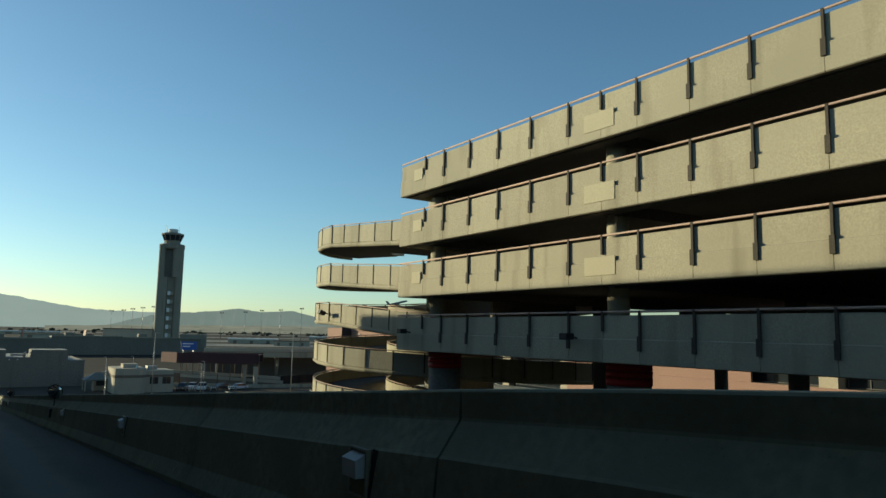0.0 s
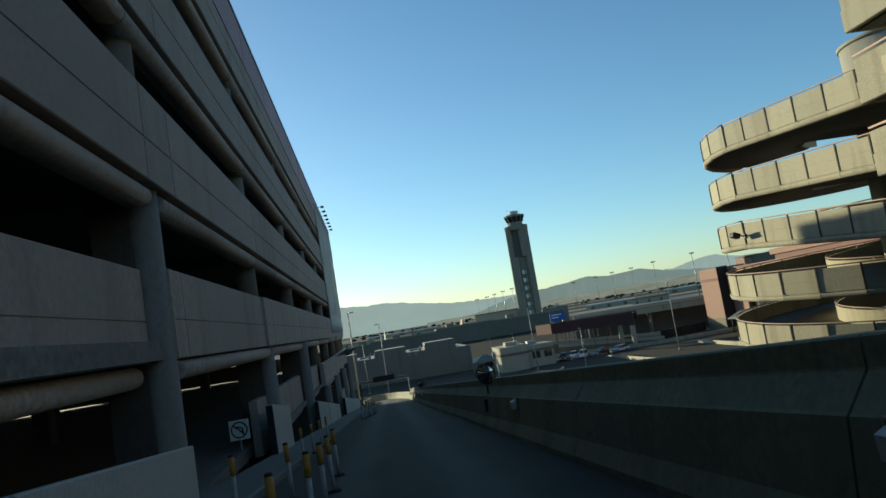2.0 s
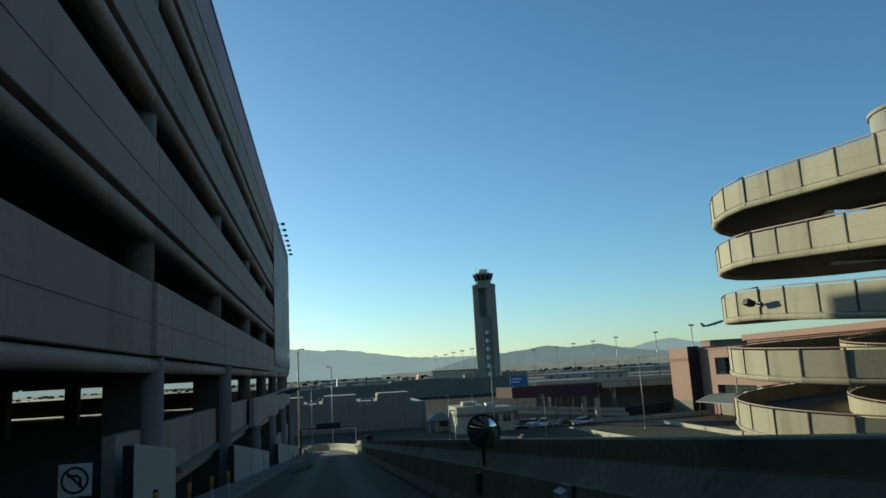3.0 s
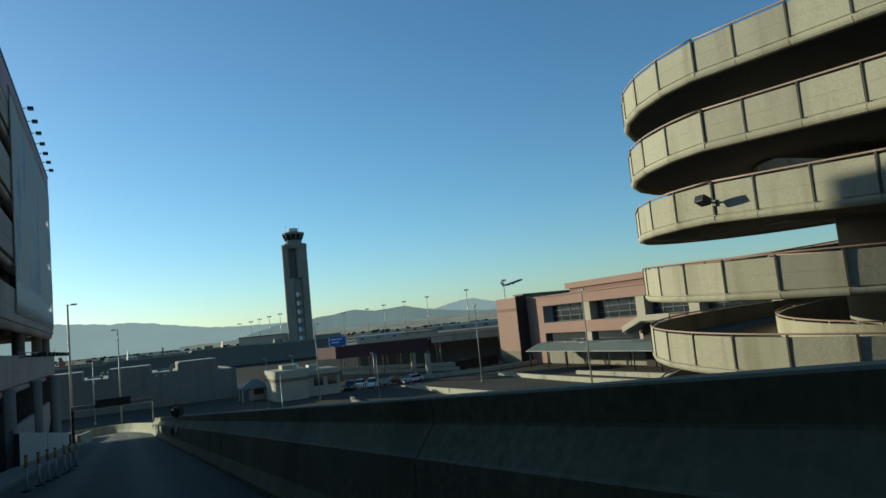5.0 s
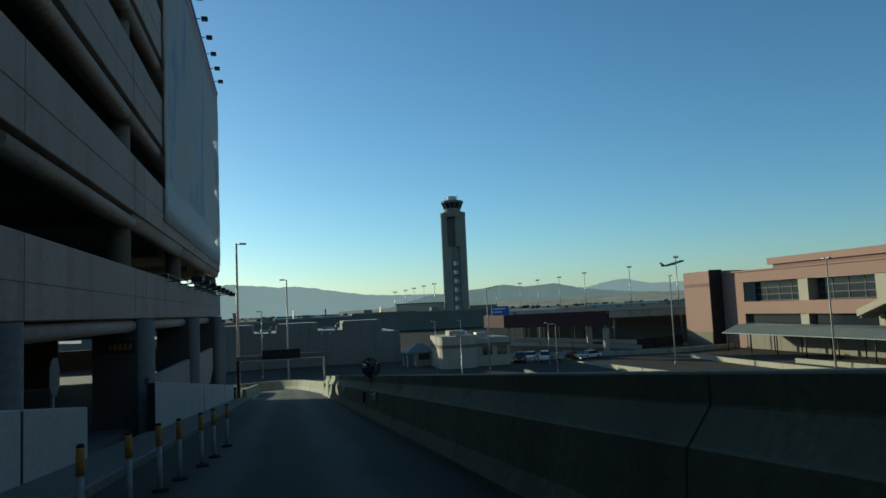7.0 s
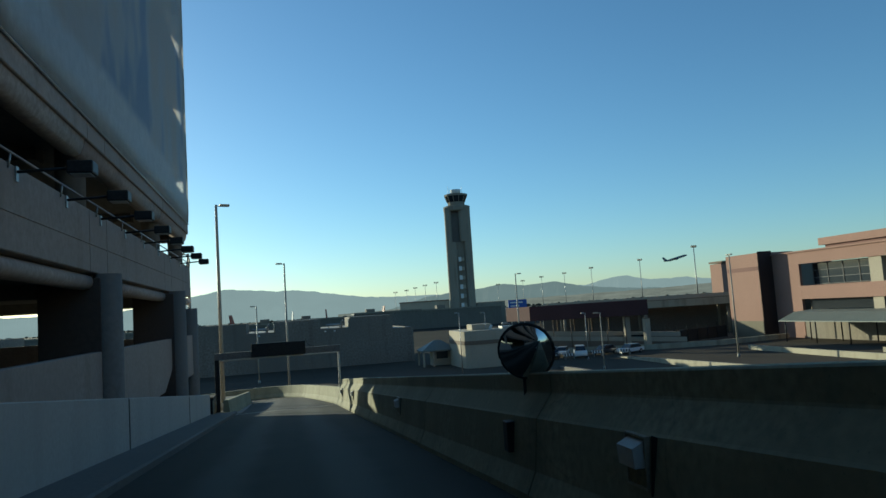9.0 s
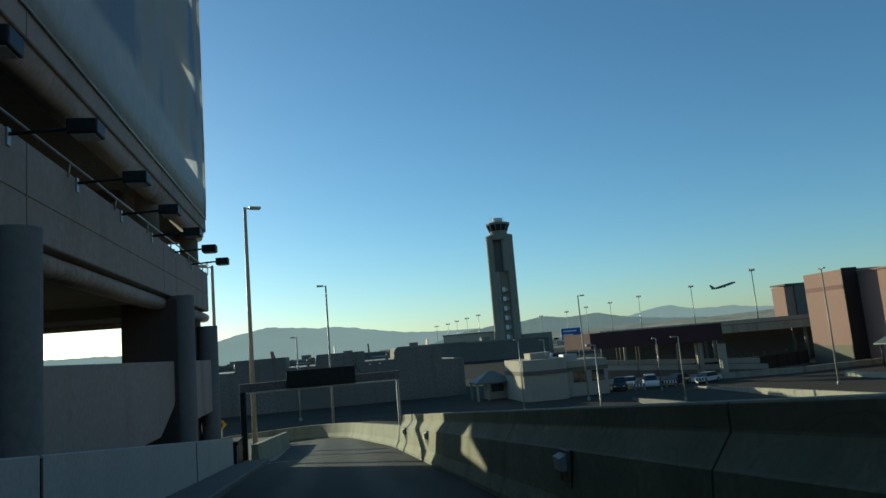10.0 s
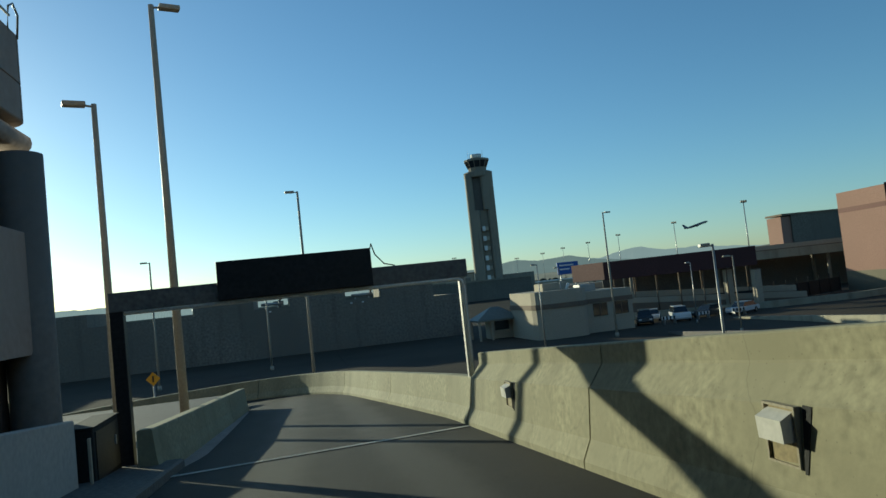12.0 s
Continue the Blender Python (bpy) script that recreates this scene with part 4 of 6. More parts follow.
RH = 2.22
deck_house = thing("ramp_garage", (35, -95, GROUND), "tan concrete car park with stacked parapet bands and pipe rails", "building")


def tan_band(top, y0, y1):
    """Parapet: flat upper panel, slightly proud lower beam with a chamfered foot."""
    return sweep(B(), [(0.0, top - RH), (-0.05, top - RH + 0.04), (-0.05, top - 1.12), (0.0, top - 1.10), (0.03, top - 1.08), (0.03, top - 0.01), (0.05, top), (0.22, top), (0.24, top - RH)], [((RX, y0, 0), (1, 0, 0)), ((RX, y1, 0), (1, 0, 0))])


RPOSTS = [-61.5, -63.8]
for bay in (2.88, 2.88, 2.9, 3.0, 2.28, 2.25) * 4:
    RPOSTS.append(RPOSTS[-1] - bay)
for top in RTOP:
    edges = [RNORTH] + RPOSTS + [RSOUTH]
    for a, b in zip(edges, edges[1:]):
        part("parapet_panel", tan_band(top, b + 0.012, a - 0.012), TAN_CONC, deck_house)
    # steel strips at the joints and the pipe rail above
    for k, y in enumerate(RPOSTS):
        part("joint_strip", box(B(), RX - 0.085, RX + 0.02, y - 0.055, y + 0.055, top - (0.95 if k % 6 else 0.75), top + 0.20), JOINT_DARK, deck_house)
        if k % 6 == 0:
            continue
        part("joint_bracket", box(B(), RX - 0.13, RX - 0.04, y - 0.10, y + 0.10, top - 1.62, top - 0.95), JOINT_DARK, deck_house)
    bm = B()
    tube(bm, (RX - 0.02, RNORTH - 0.1, top + 0.16), (RX - 0.02, RSOUTH, top + 0.16), 0.055, n=8)
    part("rail", bm, RAIL_PAINT, deck_house, "rust-pink painted pipe rail")
    part("parapet_end", box(B(), RX + 0.26, 44, RNORTH - 0.25, RNORTH, top - RH, top, 0.02), TAN_CONC, deck_house)
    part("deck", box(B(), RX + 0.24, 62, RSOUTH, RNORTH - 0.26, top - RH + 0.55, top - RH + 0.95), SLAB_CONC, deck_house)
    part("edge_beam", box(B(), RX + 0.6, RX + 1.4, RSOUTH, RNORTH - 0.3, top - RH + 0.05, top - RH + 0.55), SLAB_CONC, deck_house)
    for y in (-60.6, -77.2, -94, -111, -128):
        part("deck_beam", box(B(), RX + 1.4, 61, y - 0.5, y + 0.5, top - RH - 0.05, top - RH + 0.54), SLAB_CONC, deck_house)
    part("back_wall", box(B(), 61.9, 62.2, RSOUTH, RNORTH - 0.26, top - RH, top), TAN_CONC, deck_house)
# square inspection plates and patches cast over the corner panels
for top in RTOP[:3]:
    part("wall_plate", box(B(), RX - 0.09, RX - 0.035, -61.2, -60.1, top - 1.35, top - 0.55, 0.01), TAN_PATCH, deck_house)
    part("wall_plate", box(B(), RX - 0.08, RX - 0.035, -78.6, -76.6, top - 1.75, top - 0.85, 0.01), TAN_PATCH, deck_house)
for y in (-60.4, -77.0, -94, -111, -128):
    bm = B()
    tube(bm, (RX + 1.9, y, RTOP[3] - RH), (RX + 1.9, y, RTOP[0] - RH + 0.1), 0.55, n=28)
    part("column", bm, TAN_CONC, deck_house, "round tan concrete column")
    for k in range(1, 3):
        part("column", tube(B(), (RX + 1.9 + 16 * k, y, GROUND), (RX + 1.9 + 16 * k, y, RTOP[0] - RH + 0.1), 0.6, n=20), SLAB_CONC, deck_house)
    c = part("column", tube(B(), (RX + 2.6, y, GROUND), (RX + 2.6, y, RTOP[3] - RH + 0.02), 1.1, n=32), SLAB_CONC, deck_house, "thick round lower column")
    bm = B()
    for k in range(1, 4):
        tube(bm, (RX + 2.6, y, 7.22 + 0.36 * k), (RX + 2.6, y, 7.55 + 0.36 * k), 1.14, 1.16, n=32)
    part("wrap", bm, RED_WRAP, c, "red ribbed wrap round the column")
HC, HR, HI = (39.72, -40.83), 15.0, 7.5


def helix_top(a):
    """Top of the spiral's outer parapet at angle a in degrees; one turn down a storey, the upper turns a little higher before their links."""
    z = 19.5 - 0.01012 * (a - 180)
    m = a % 360
    if a < 1000:
        z += 0.24 * max(0.0, min(1.0, (m - 130) / 50 if m <= 180 else (225 - m) / 45))
    return z


spiral = thing("spiral_ramp", (*HC, GROUND), "tan concrete spiral car ramp with panelled parapets and pipe rails", "ramp")
STEP = 360 / 33
A0, A1 = 180.2 - 6 * STEP, 180.2 + 33 * 6 * STEP


def ring_stations(a0, a1, n, radius, dz=0.0):
    out = []
    for k in range(n + 1):
        a = a0 + (a1 - a0) * k / n
        ra = radians(a)
        d = (math.cos(ra), math.sin(ra), 0)
        out.append(((HC[0] + radius * d[0], HC[1] + radius * d[1], helix_top(a) + dz), d))
    return out


def linked(a):
    """True where one of the three upper turns opens onto its straight link to the car park."""
    return a < 1000 and 180.5 < (a % 360) < 262


OUTER = [(0.0, -0.02), (-0.02, 0.0), (-0.20, 0.0), (-0.22, -1.9), (-0.15, -1.95), (0.0, -1.9), (0.07, -1.80), (0.09, -1.70), (0.07, -1.62), (-0.05, -1.58), (-0.05, -1.53), (0.01, -1.52), (0.01, -0.80), (0.0, -0.79), (0.0, -0.77), (0.01, -0.76)]
INNER = [(0.0, 0.0), (0.2, 0.0), (0.2, -1.7), (0.0, -1.7)]
k = 0
while A0 + k * STEP < A1 - 1:
    a, b = A0 + k * STEP, A0 + (k + 1) * STEP
    k += 1
    if linked((a + b) / 2):
        continue
    part("parapet_panel", sweep(B(), OUTER, ring_stations(a + 0.06, b - 0.06, 1, HR)), TAN_CONC, spiral)
    ra = radians(b)
    p = Vector((HC[0] + HR * math.cos(ra), HC[1] + HR * math.sin(ra), helix_top(b)))
    bm = box(B(), -0.03, 0.05, -0.05, 0.05, -1.54, 0.10)
    bmesh.ops.transform(bm, matrix=Matrix.Translation(p) @ Matrix.Rotation(ra, 4, "Z"), verts=bm.verts)
    part("joint_strip", bm, JOINT_DARK, spiral)


def link_place(lev, y):
    """Place on the outer edge of a link's parapet top."""
    x = 24.74 + 0.36 * max(0.0, min(1.0, (-40.6 - y) / 11))
    return (x, y, helix_top(180 + 360 * lev) + 0.073 * (y + 40.5))


for lev in range(3):
    marks = [-40.6, -43.3, -46.15, -48.95, -51.75, -54.55, -58.15]
    for a, b in zip(marks, marks[1:]):
        part("parapet_panel", sweep(B(), OUTER, [(link_place(lev, y), (-1, 0, 0)) for y in (a - 0.015, b + 0.015)]), TAN_CONC, spiral)
        x, y, z = link_place(lev, b)
        if b > -58:
            part("joint_strip", box(B(), x - 0.05, x + 0.03, y - 0.05, y + 0.05, z - 1.54, z + 0.10), JOINT_DARK, spiral)
    part("rail", pipe(B(), [(link_place(lev, y)[0] + 0.04, y, link_place(lev, y)[2] + 0.14) for y in marks], 0.05, 6), RAIL_PAINT, spiral)
    st = [((25.3, y, link_place(lev, y)[2]), (1, 0, 0)) for y in (-38.5, -58.15)]
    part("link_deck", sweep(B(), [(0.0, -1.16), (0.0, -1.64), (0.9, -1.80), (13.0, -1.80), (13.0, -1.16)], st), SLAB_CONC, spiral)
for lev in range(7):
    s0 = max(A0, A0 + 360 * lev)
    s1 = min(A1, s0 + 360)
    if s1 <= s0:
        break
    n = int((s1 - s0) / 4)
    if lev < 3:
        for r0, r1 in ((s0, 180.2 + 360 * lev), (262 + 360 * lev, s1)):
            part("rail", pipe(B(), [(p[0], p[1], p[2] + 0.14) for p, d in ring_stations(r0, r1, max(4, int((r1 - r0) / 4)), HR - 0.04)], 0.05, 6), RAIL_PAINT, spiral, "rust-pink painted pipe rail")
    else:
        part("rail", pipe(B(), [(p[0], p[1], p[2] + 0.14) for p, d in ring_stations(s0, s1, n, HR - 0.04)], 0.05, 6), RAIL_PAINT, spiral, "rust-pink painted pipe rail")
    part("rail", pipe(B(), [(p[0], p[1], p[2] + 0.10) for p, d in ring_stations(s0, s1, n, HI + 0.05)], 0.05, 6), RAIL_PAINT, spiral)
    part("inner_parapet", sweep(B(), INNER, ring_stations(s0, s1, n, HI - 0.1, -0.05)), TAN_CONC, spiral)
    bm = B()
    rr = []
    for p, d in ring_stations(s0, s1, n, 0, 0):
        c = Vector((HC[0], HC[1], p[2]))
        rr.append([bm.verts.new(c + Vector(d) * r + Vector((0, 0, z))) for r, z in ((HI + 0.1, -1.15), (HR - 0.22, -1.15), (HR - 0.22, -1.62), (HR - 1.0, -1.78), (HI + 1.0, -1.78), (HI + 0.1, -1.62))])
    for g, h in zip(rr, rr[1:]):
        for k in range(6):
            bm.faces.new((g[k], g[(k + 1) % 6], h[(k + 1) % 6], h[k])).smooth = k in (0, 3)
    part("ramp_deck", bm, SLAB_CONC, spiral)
# wall pieces added to block the sky so gaps behind the turns stay dark
for x0, x1, z0, z1 in ((31, 40, 8.5, 17.5), (54, 60, 8.5, 17.5), (40, 54, 8.5, 11.3), (40, 54, 12.45, 17.5)):
    part("end_wall", box(B(), x0 + 0.01, x1 - 0.01, -57.7, -57.4, z0, z1), SLAB_CONC, spiral)
bm = B()
for r, z0, z1 in ((3.6, GROUND, 24.7), (3.72, 24.7, 24.95)):
    tube(bm, (*HC, z0), (*HC, z1), r, n=48)
part("core", bm, CORE_CONC, spiral, "round concrete core of the spiral, rising above its top turn")
# rail stanchions, carried outside the parapet at every second joint
a = A0
while a < A1:
    ra = radians(a + 3.2)
    p = Vector((HC[0] + (HI + 0.05) * math.cos(ra), HC[1] + (HI + 0.05) * math.sin(ra), helix_top(a + 3.2)))
    part("stanchion", box(B(), p.x - 0.04, p.x + 0.04, p.y - 0.04, p.y + 0.04, p.z - 0.3, p.z + 0.12), RAIL_PAINT, spiral)
    a += 20


def wall_flood(a, dz, radius=HR, c=HC):
    """A dark box floodlight on a short arm, fixed to the outer parapet."""
    ra = radians(a)
    d = Vector((math.cos(ra), math.sin(ra), 0))
    p = Vector((c[0], c[1], 0)) + d * radius + Vector((0, 0, helix_top(a + 720) + dz))
    t = thing("parapet_floodlight", tuple(p), "dark box floodlight on an arm fixed to the parapet", "floodlight")
    part("arm", tube(B(), p - d * 0.02, p + d * 0.62 + Vector((0, 0, 0.12)), 0.05, n=8), DARK_METAL, t)
    bm = box(B(), -0.28, 0.28, -0.30, 0.30, -0.16, 0.20, 0.04)
    bmesh.ops.transform(bm, matrix=Matrix.Translation(p + d * 0.78 + Vector((0, 0, 0.12))) @ Matrix.Rotation(ra, 4, "Z") @ Matrix.Rotation(radians(-25), 4, "Y"), verts=bm.verts)
    part("lamp_housing", bm, DARK_METAL, t)
    part("wall_bracket", box(B(), p.x - 0.08, p.x + 0.04, p.y - 0.12, p.y + 0.12, p.z - 0.15, p.z + 0.15), DARK_METAL, t)


wall_flood(180.5, -0.98)
for y, z in ((-60.0, 9.95), (-76.0, 9.85)):
    t = thing("parapet_floodlight", (RX - 0.08, y, z), "dark box floodlight on an arm fixed to the parapet", "floodlight")
    part("arm", tube(B(), (RX - 0.02, y, z), (RX - 0.55, y, z + 0.1), 0.05, n=8), DARK_METAL, t)
    part("lamp_housing", box(B(), RX - 0.95, RX - 0.45, y - 0.28, y + 0.28, z - 0.08, z + 0.24, 0.04), DARK_METAL, t)

# ---- control tower ----
tower = thing("control_tower", (83.7, 301.9, GROUND), "tall tan concrete airport control tower with a flared dark cab", "tower", turn=-12.7)
tower.scale = (0.87, 0.87, 1.0)


def lobe(x0, x1, y0, y1, z0, z1, mat, name, label=""):
    bm = B()
    box(bm, x0, x1, y0, y1, z0, z1)
    vert = [e for e in bm.edges if abs(e.verts[0].co.z - e.verts[1].co.z) > 1]
    bmesh.ops.bevel(bm, geom=vert, offset=1.6, segments=4, affect="EDGES", profile=0.5)
    return part(name, bm, mat, tower, label, local=True)


H0 = 4.3                             # heights below are over the tower's foot at ground level
lobe(-7.4, -1.2, -6, 6, 0, 37 + H0, TOWER_CONC, "shaft_lobe")
lobe(2.9, 7.4, -6, 6, 0, 37 + H0, TOWER_CONC, "shaft_lobe")
lobe(-7.4, -3.6, -6, 6, 37 + H0, 54.4 + H0, TOWER_CONC, "shaft_lobe")
lobe(0.7, 7.4, -6, 6, 37 + H0, 54.4 + H0, TOWER_CONC, "shaft_lobe")
part("recess_wall", box(B(), -2.6, 3.0, -3.6, -3.0, 0, 37 + H0), TOWER_CONC, tower, local=True)
part("upper_recess_wall", box(B(), -3.7, 1.2, -3.4, -2.9, 36 + H0, 54.4 + H0), TOWER_DARK, tower, local=True)
for k in range(7):
    z = 4.1 + 4.55 * k
    # sunlit left halves are coloured white, the shaded right halves tan
    part("landing", box(B(), -0.9, 0.7, -6.1, -3.6, z, z + 2.2, 0.05), WHITE_PAINT if k else TAN_STUCCO, tower, "stair landing box, its sunlit half in pale paint", local=True)
    part("landing", box(B(), 0.7, 2.4, -5.0, -3.6, z + 0.2, z + 1.9, 0.05), TAN_STUCCO, tower, local=True)


def octa(bm, rings):
    rr = [[bm.verts.new((r * math.cos(2 * math.pi * (k + 0.5) / 12), r * 0.9 * math.sin(2 * math.pi * (k + 0.5) / 12), z)) for k in range(12)] for r, z in rings]
    for g, h in zip(rr, rr[1:]):
        for k in range(12):
            bm.faces.new((g[k], g[(k + 1) % 12], h[(k + 1) % 12], h[k]))
    bm.faces.new(rr[0][::-1])
    bm.faces.new(rr[-1])
    return bm


part("collar", octa(B(), [(7.6, 52.6 + H0), (7.9, 53.2 + H0), (7.9, 55.0 + H0), (7.0, 55.4 + H0)]), TOWER_CONC, tower, local=True)
part("cab_base", octa(B(), [(4.9, 55.4 + H0), (5.1, 57.4 + H0)]), TOWER_CONC, tower, local=True)
part("cab_glass", octa(B(), [(5.2, 57.4 + H0), (6.6, 60.4 + H0)]), DARK_GLASS, tower, "dark outward-leaning cab glazing", local=True)
for k in range(12):
    a = 2 * math.pi * (k + 0.5) / 12
    part("mullion", tube(B(), (5.22 * math.cos(a), 4.7 * math.sin(a), 57.4 + H0), (6.62 * math.cos(a), 5.96 * math.sin(a), 60.4 + H0), 0.16, n=6), TOWER_CONC, tower, local=True)
part("cab_roof", octa(B(), [(6.9, 60.4 + H0), (6.9, 61.3 + H0), (4.6, 61.8 + H0)]), TOWER_CONC, tower, local=True)
part("radome", octa(B(), [(2.2, 61.7 + H0), (3.0, 62.6 + H0), (3.2, 63.7 + H0), (2.9, 63.9 + H0)]), WHITE_PAINT, tower, "white drum on the roof", local=True)
for x, y, h in ((-4.3, 1, 4.6), (-3.5, -2, 3.2), (3.6, 1, 4.4), (0.5, 3, 3.0)):
    part("antenna", tube(B(), (x, y, 61.4 + H0), (x, y, 61.5 + H0 + h), 0.13, 0.06, n=6), WHITE_PAINT, tower, local=True)
part("podium", box(B(), -36, -7.8, -2, 18, 0, 12.6), TAN_STUCCO, tower, local=True)
part("podium_roof", box(B(), -36.4, -7.6, -2.4, 18.4, 12.6, 13.1), BROWN_BAND, tower, local=True)
part("podium", box(B(), 7.8, 24, -2, 18, 0, 10.6), TOWER_CONC, tower, local=True)

# ---- terminal ----
BAR_METAL = material("dull_window_bar", (0.13, 0.12, 0.115), rough=0.6, vary=0.2, grain=4, bump=0.05)
TOWER_SIDE = material("shade_brown_stucco", (0.045, 0.03, 0.027), grain=2, vary=0.2)
terminal = thing("terminal_building", (95, 0, GROUND), "pink stucco airport terminal with deep window bays", "building")
TX = 81.5
FOOT_STUCCO = material("olive_grey_stucco", (0.21, 0.185, 0.13), grain=2, vary=0.18)
bm = box(B(), 78.7, 86, 70.1, 79.1, GROUND, 10.68)
part("end_tower", bm, PINK_WALL, terminal, "square pink stucco end tower")
part("tower_stripe", box(B(), 78.66, 78.70, 70.14, 79.06, 7.6, 8.3), PINK_DARK, terminal)
# shade on the tower's south side is put into this dark brown
part("tower_side", box(B(), 78.72, 81.5, 70.0, 70.1, GROUND, 10.9), TOWER_SIDE, terminal, "shaded side of the end tower, coloured dark brown")
part("tower_foot", box(B(), 78.64, 78.70, 70.14, 79.06, GROUND, -1.3), FOOT_STUCCO, terminal)
ROOFZ = 10.0
part("upper_wall", box(B(), TX, TX + 0.5, -130, 70.08, 8.05, ROOFZ), PINK_WALL, terminal)
part("roof_edge", box(B(), TX - 0.25, TX + 0.6, -130, 70.07, ROOFZ, ROOFZ + 0.25), PINK_WALL, terminal)
part("spandrel", box(B(), TX - 0.15, TX + 0.5, -130, 63.4, 2.2, 4.4), PINK_WALL, terminal)
part("blank_wall", box(B(), TX + 0.05, TX + 0.45, -47, -13, 4.41, 8.04), PINK_WALL, terminal)
part("blank_wall", box(B(), TX + 0.05, TX + 0.45, -47, -13, 0.01, 2.19), PINK_WALL, terminal)
part("side_wall", box(B(), TX, TX + 0.5, 63.6, 70.08, GROUND, 8.04), PINK_WALL, terminal)
part("recess_wall", box(B(), TX + 2.6, TX + 2.9, -130, 63.5, GROUND, 8.04), PINK_DARK, terminal)
part("recess_floor", box(B(), TX + 0.5, TX + 2.6, -130, 63.5, 4.0, 4.38), TAN_STUCCO, terminal)
part("lower_wall", box(B(), TX, TX + 0.5, -130, 63.4, GROUND, 0.0), TOWER_CONC, terminal)
part("roof", box(B(), TX + 0.5, 120, -130, 79, ROOFZ - 0.3, ROOFZ), TAN_STUCCO, terminal)
part("upper_storey", box(B(), 96.4, 118, -128, 74, ROOFZ, 11.7), PINK_DARK, terminal)
part("upper_roof", box(B(), 95.8, 120, -129, 75, 11.75, 13.1), PINK_WALL, terminal)
yy = 62.6
k = 0
while yy > -120:
    w = 12.9 if k % 3 != 2 else 9.8
    x0 = TX + 1.9
    wp = part("window", box(B(), x0, x0 + 0.12, yy - w, yy, 4.45, 7.9), DARK_GLASS, terminal, "wide dark terminal window")
    for j in range(5):
        y = yy - w * j / 4
        part("mullion", box(B(), x0 - 0.10, x0 - 0.002, y - 0.05, y + 0.05, 4.45, 7.9), BAR_METAL, wp)
    for z in (4.5, 5.6, 6.8):
        part("transom", box(B(), x0 - 0.09, x0 - 0.004, yy - w, yy, z, z + 0.09), BAR_METAL, wp)
    part("pier", box(B(), TX + 0.2, TX + 2.5, yy - w - 2.6, yy - w - 0.35, 4.4, 8.04), TAN_STUCCO, terminal)
    part("lower_window", box(B(), TX + 0.9, TX + 1.0, yy - w, yy, 0.05, 2.15), DARK_GLASS, terminal)
    part("lower_pier", box(B(), TX + 0.1, TX + 2.5, yy - w - 2.4, yy - w - 0.5, 0.0, 2.18), TAN_STUCCO, terminal)
    yy -= w + 3.0
    k += 1
# walkway canopy in front, with its posts
canopy = thing("walkway_canopy", (75, 20, GROUND), "low grey-green walkway canopy on slim posts", "canopy")
bm = B()
sweep(bm, [(0, 0.1), (3.0, 1.3), (6.0, 1.5), (6.0, 1.35), (3.0, 1.15), (0, -0.05)], [((74.5, -120, -1.0), (1, 0, 0)), ((74.5, 61, -1.0), (1, 0, 0))])
part("roof_sheet", bm, GREEN_ROOF, canopy)
y = 60.0
while y > -118:
    part("post", tube(B(), (74.9, y, GROUND), (74.9, y, -0.9), 0.10, n=8), DARK_METAL, canopy)
    part("post", tube(B(), (79.5, y, GROUND), (79.5, y, 0.3), 0.10, n=8), DARK_METAL, canopy)
    y -= 6.5
# stair with a sloping parapet before the terminal
stair = thing("outdoor_stair", (78, 24, GROUND), "tan concrete stair with a sloping parapet before the terminal", "stair")
bm = B()
sweep(bm, [(0, 0), (0, 1.0), (-0.3, 1.0), (-0.3, 0.0)], [((78.3, 33.5, 1.9), (1, 0, 0)), ((78.3, 28.5, 3.7), (1, 0, 0)), ((78.3, 21.5, 3.7), (1, 0, 0))])
part("stair_parapet", bm, TAN_STUCCO, stair)
bm = B()
sweep(bm, [(0, 0), (0, 0.35), (-2.8, 0.35), (-2.8, 0.0)], [((81.3, 33.5, 1.6), (1, 0, 0)), ((81.3, 28.5, 3.4), (1, 0, 0)), ((81.3, 21.5, 3.4), (1, 0, 0))])
part("stair_flight", bm, SLAB_CONC, stair)
bm = B()
sweep(bm, [(0, 0), (0, 0.7), (-2.0, 0.7), (-2.0, 0.0)], [((81.0, 21.0, 2.6), (1, 0, 0)), ((81.0, 14.5, 0.4), (1, 0, 0))])
part("lower_flight", bm, PINK_DARK, stair)
part("stair_wall", box(B(), 80.4, 81.2, 13.5, 31, GROUND, 3.3), TOWER_SIDE, stair)
# wing far behind the elevated roadway
annex = thing("annex_building", (170, 186, GROUND), "distant terminal wing with a flat roof, its shaded front coloured dark", "building")
# shade of the south front is put into the darker wall colour
part("wall", box(B(), 152.7, 195, 182.6, 190, GROUND, 14.3), CONCOURSE_WALL, annex)
part("side_pier", box(B(), 149.3, 152.7, 183.2, 190, GROUND, 14.0), PINK_WALL, annex)
part("roof", box(B(), 149.1, 195.5, 182.3, 190.4, 14.3, 14.9), BROWN_BAND, annex)
viaduct = thing("elevated_roadway", (100, 100, GROUND), "pale concrete elevated roadway on columns", "bridge")


def run(u, v):
    """Place along the roadway, u of its length, v metres behind its front edge."""
    return (52 + 58 * u + v * 0.25, 104 - 19 * u + v * 0.97)


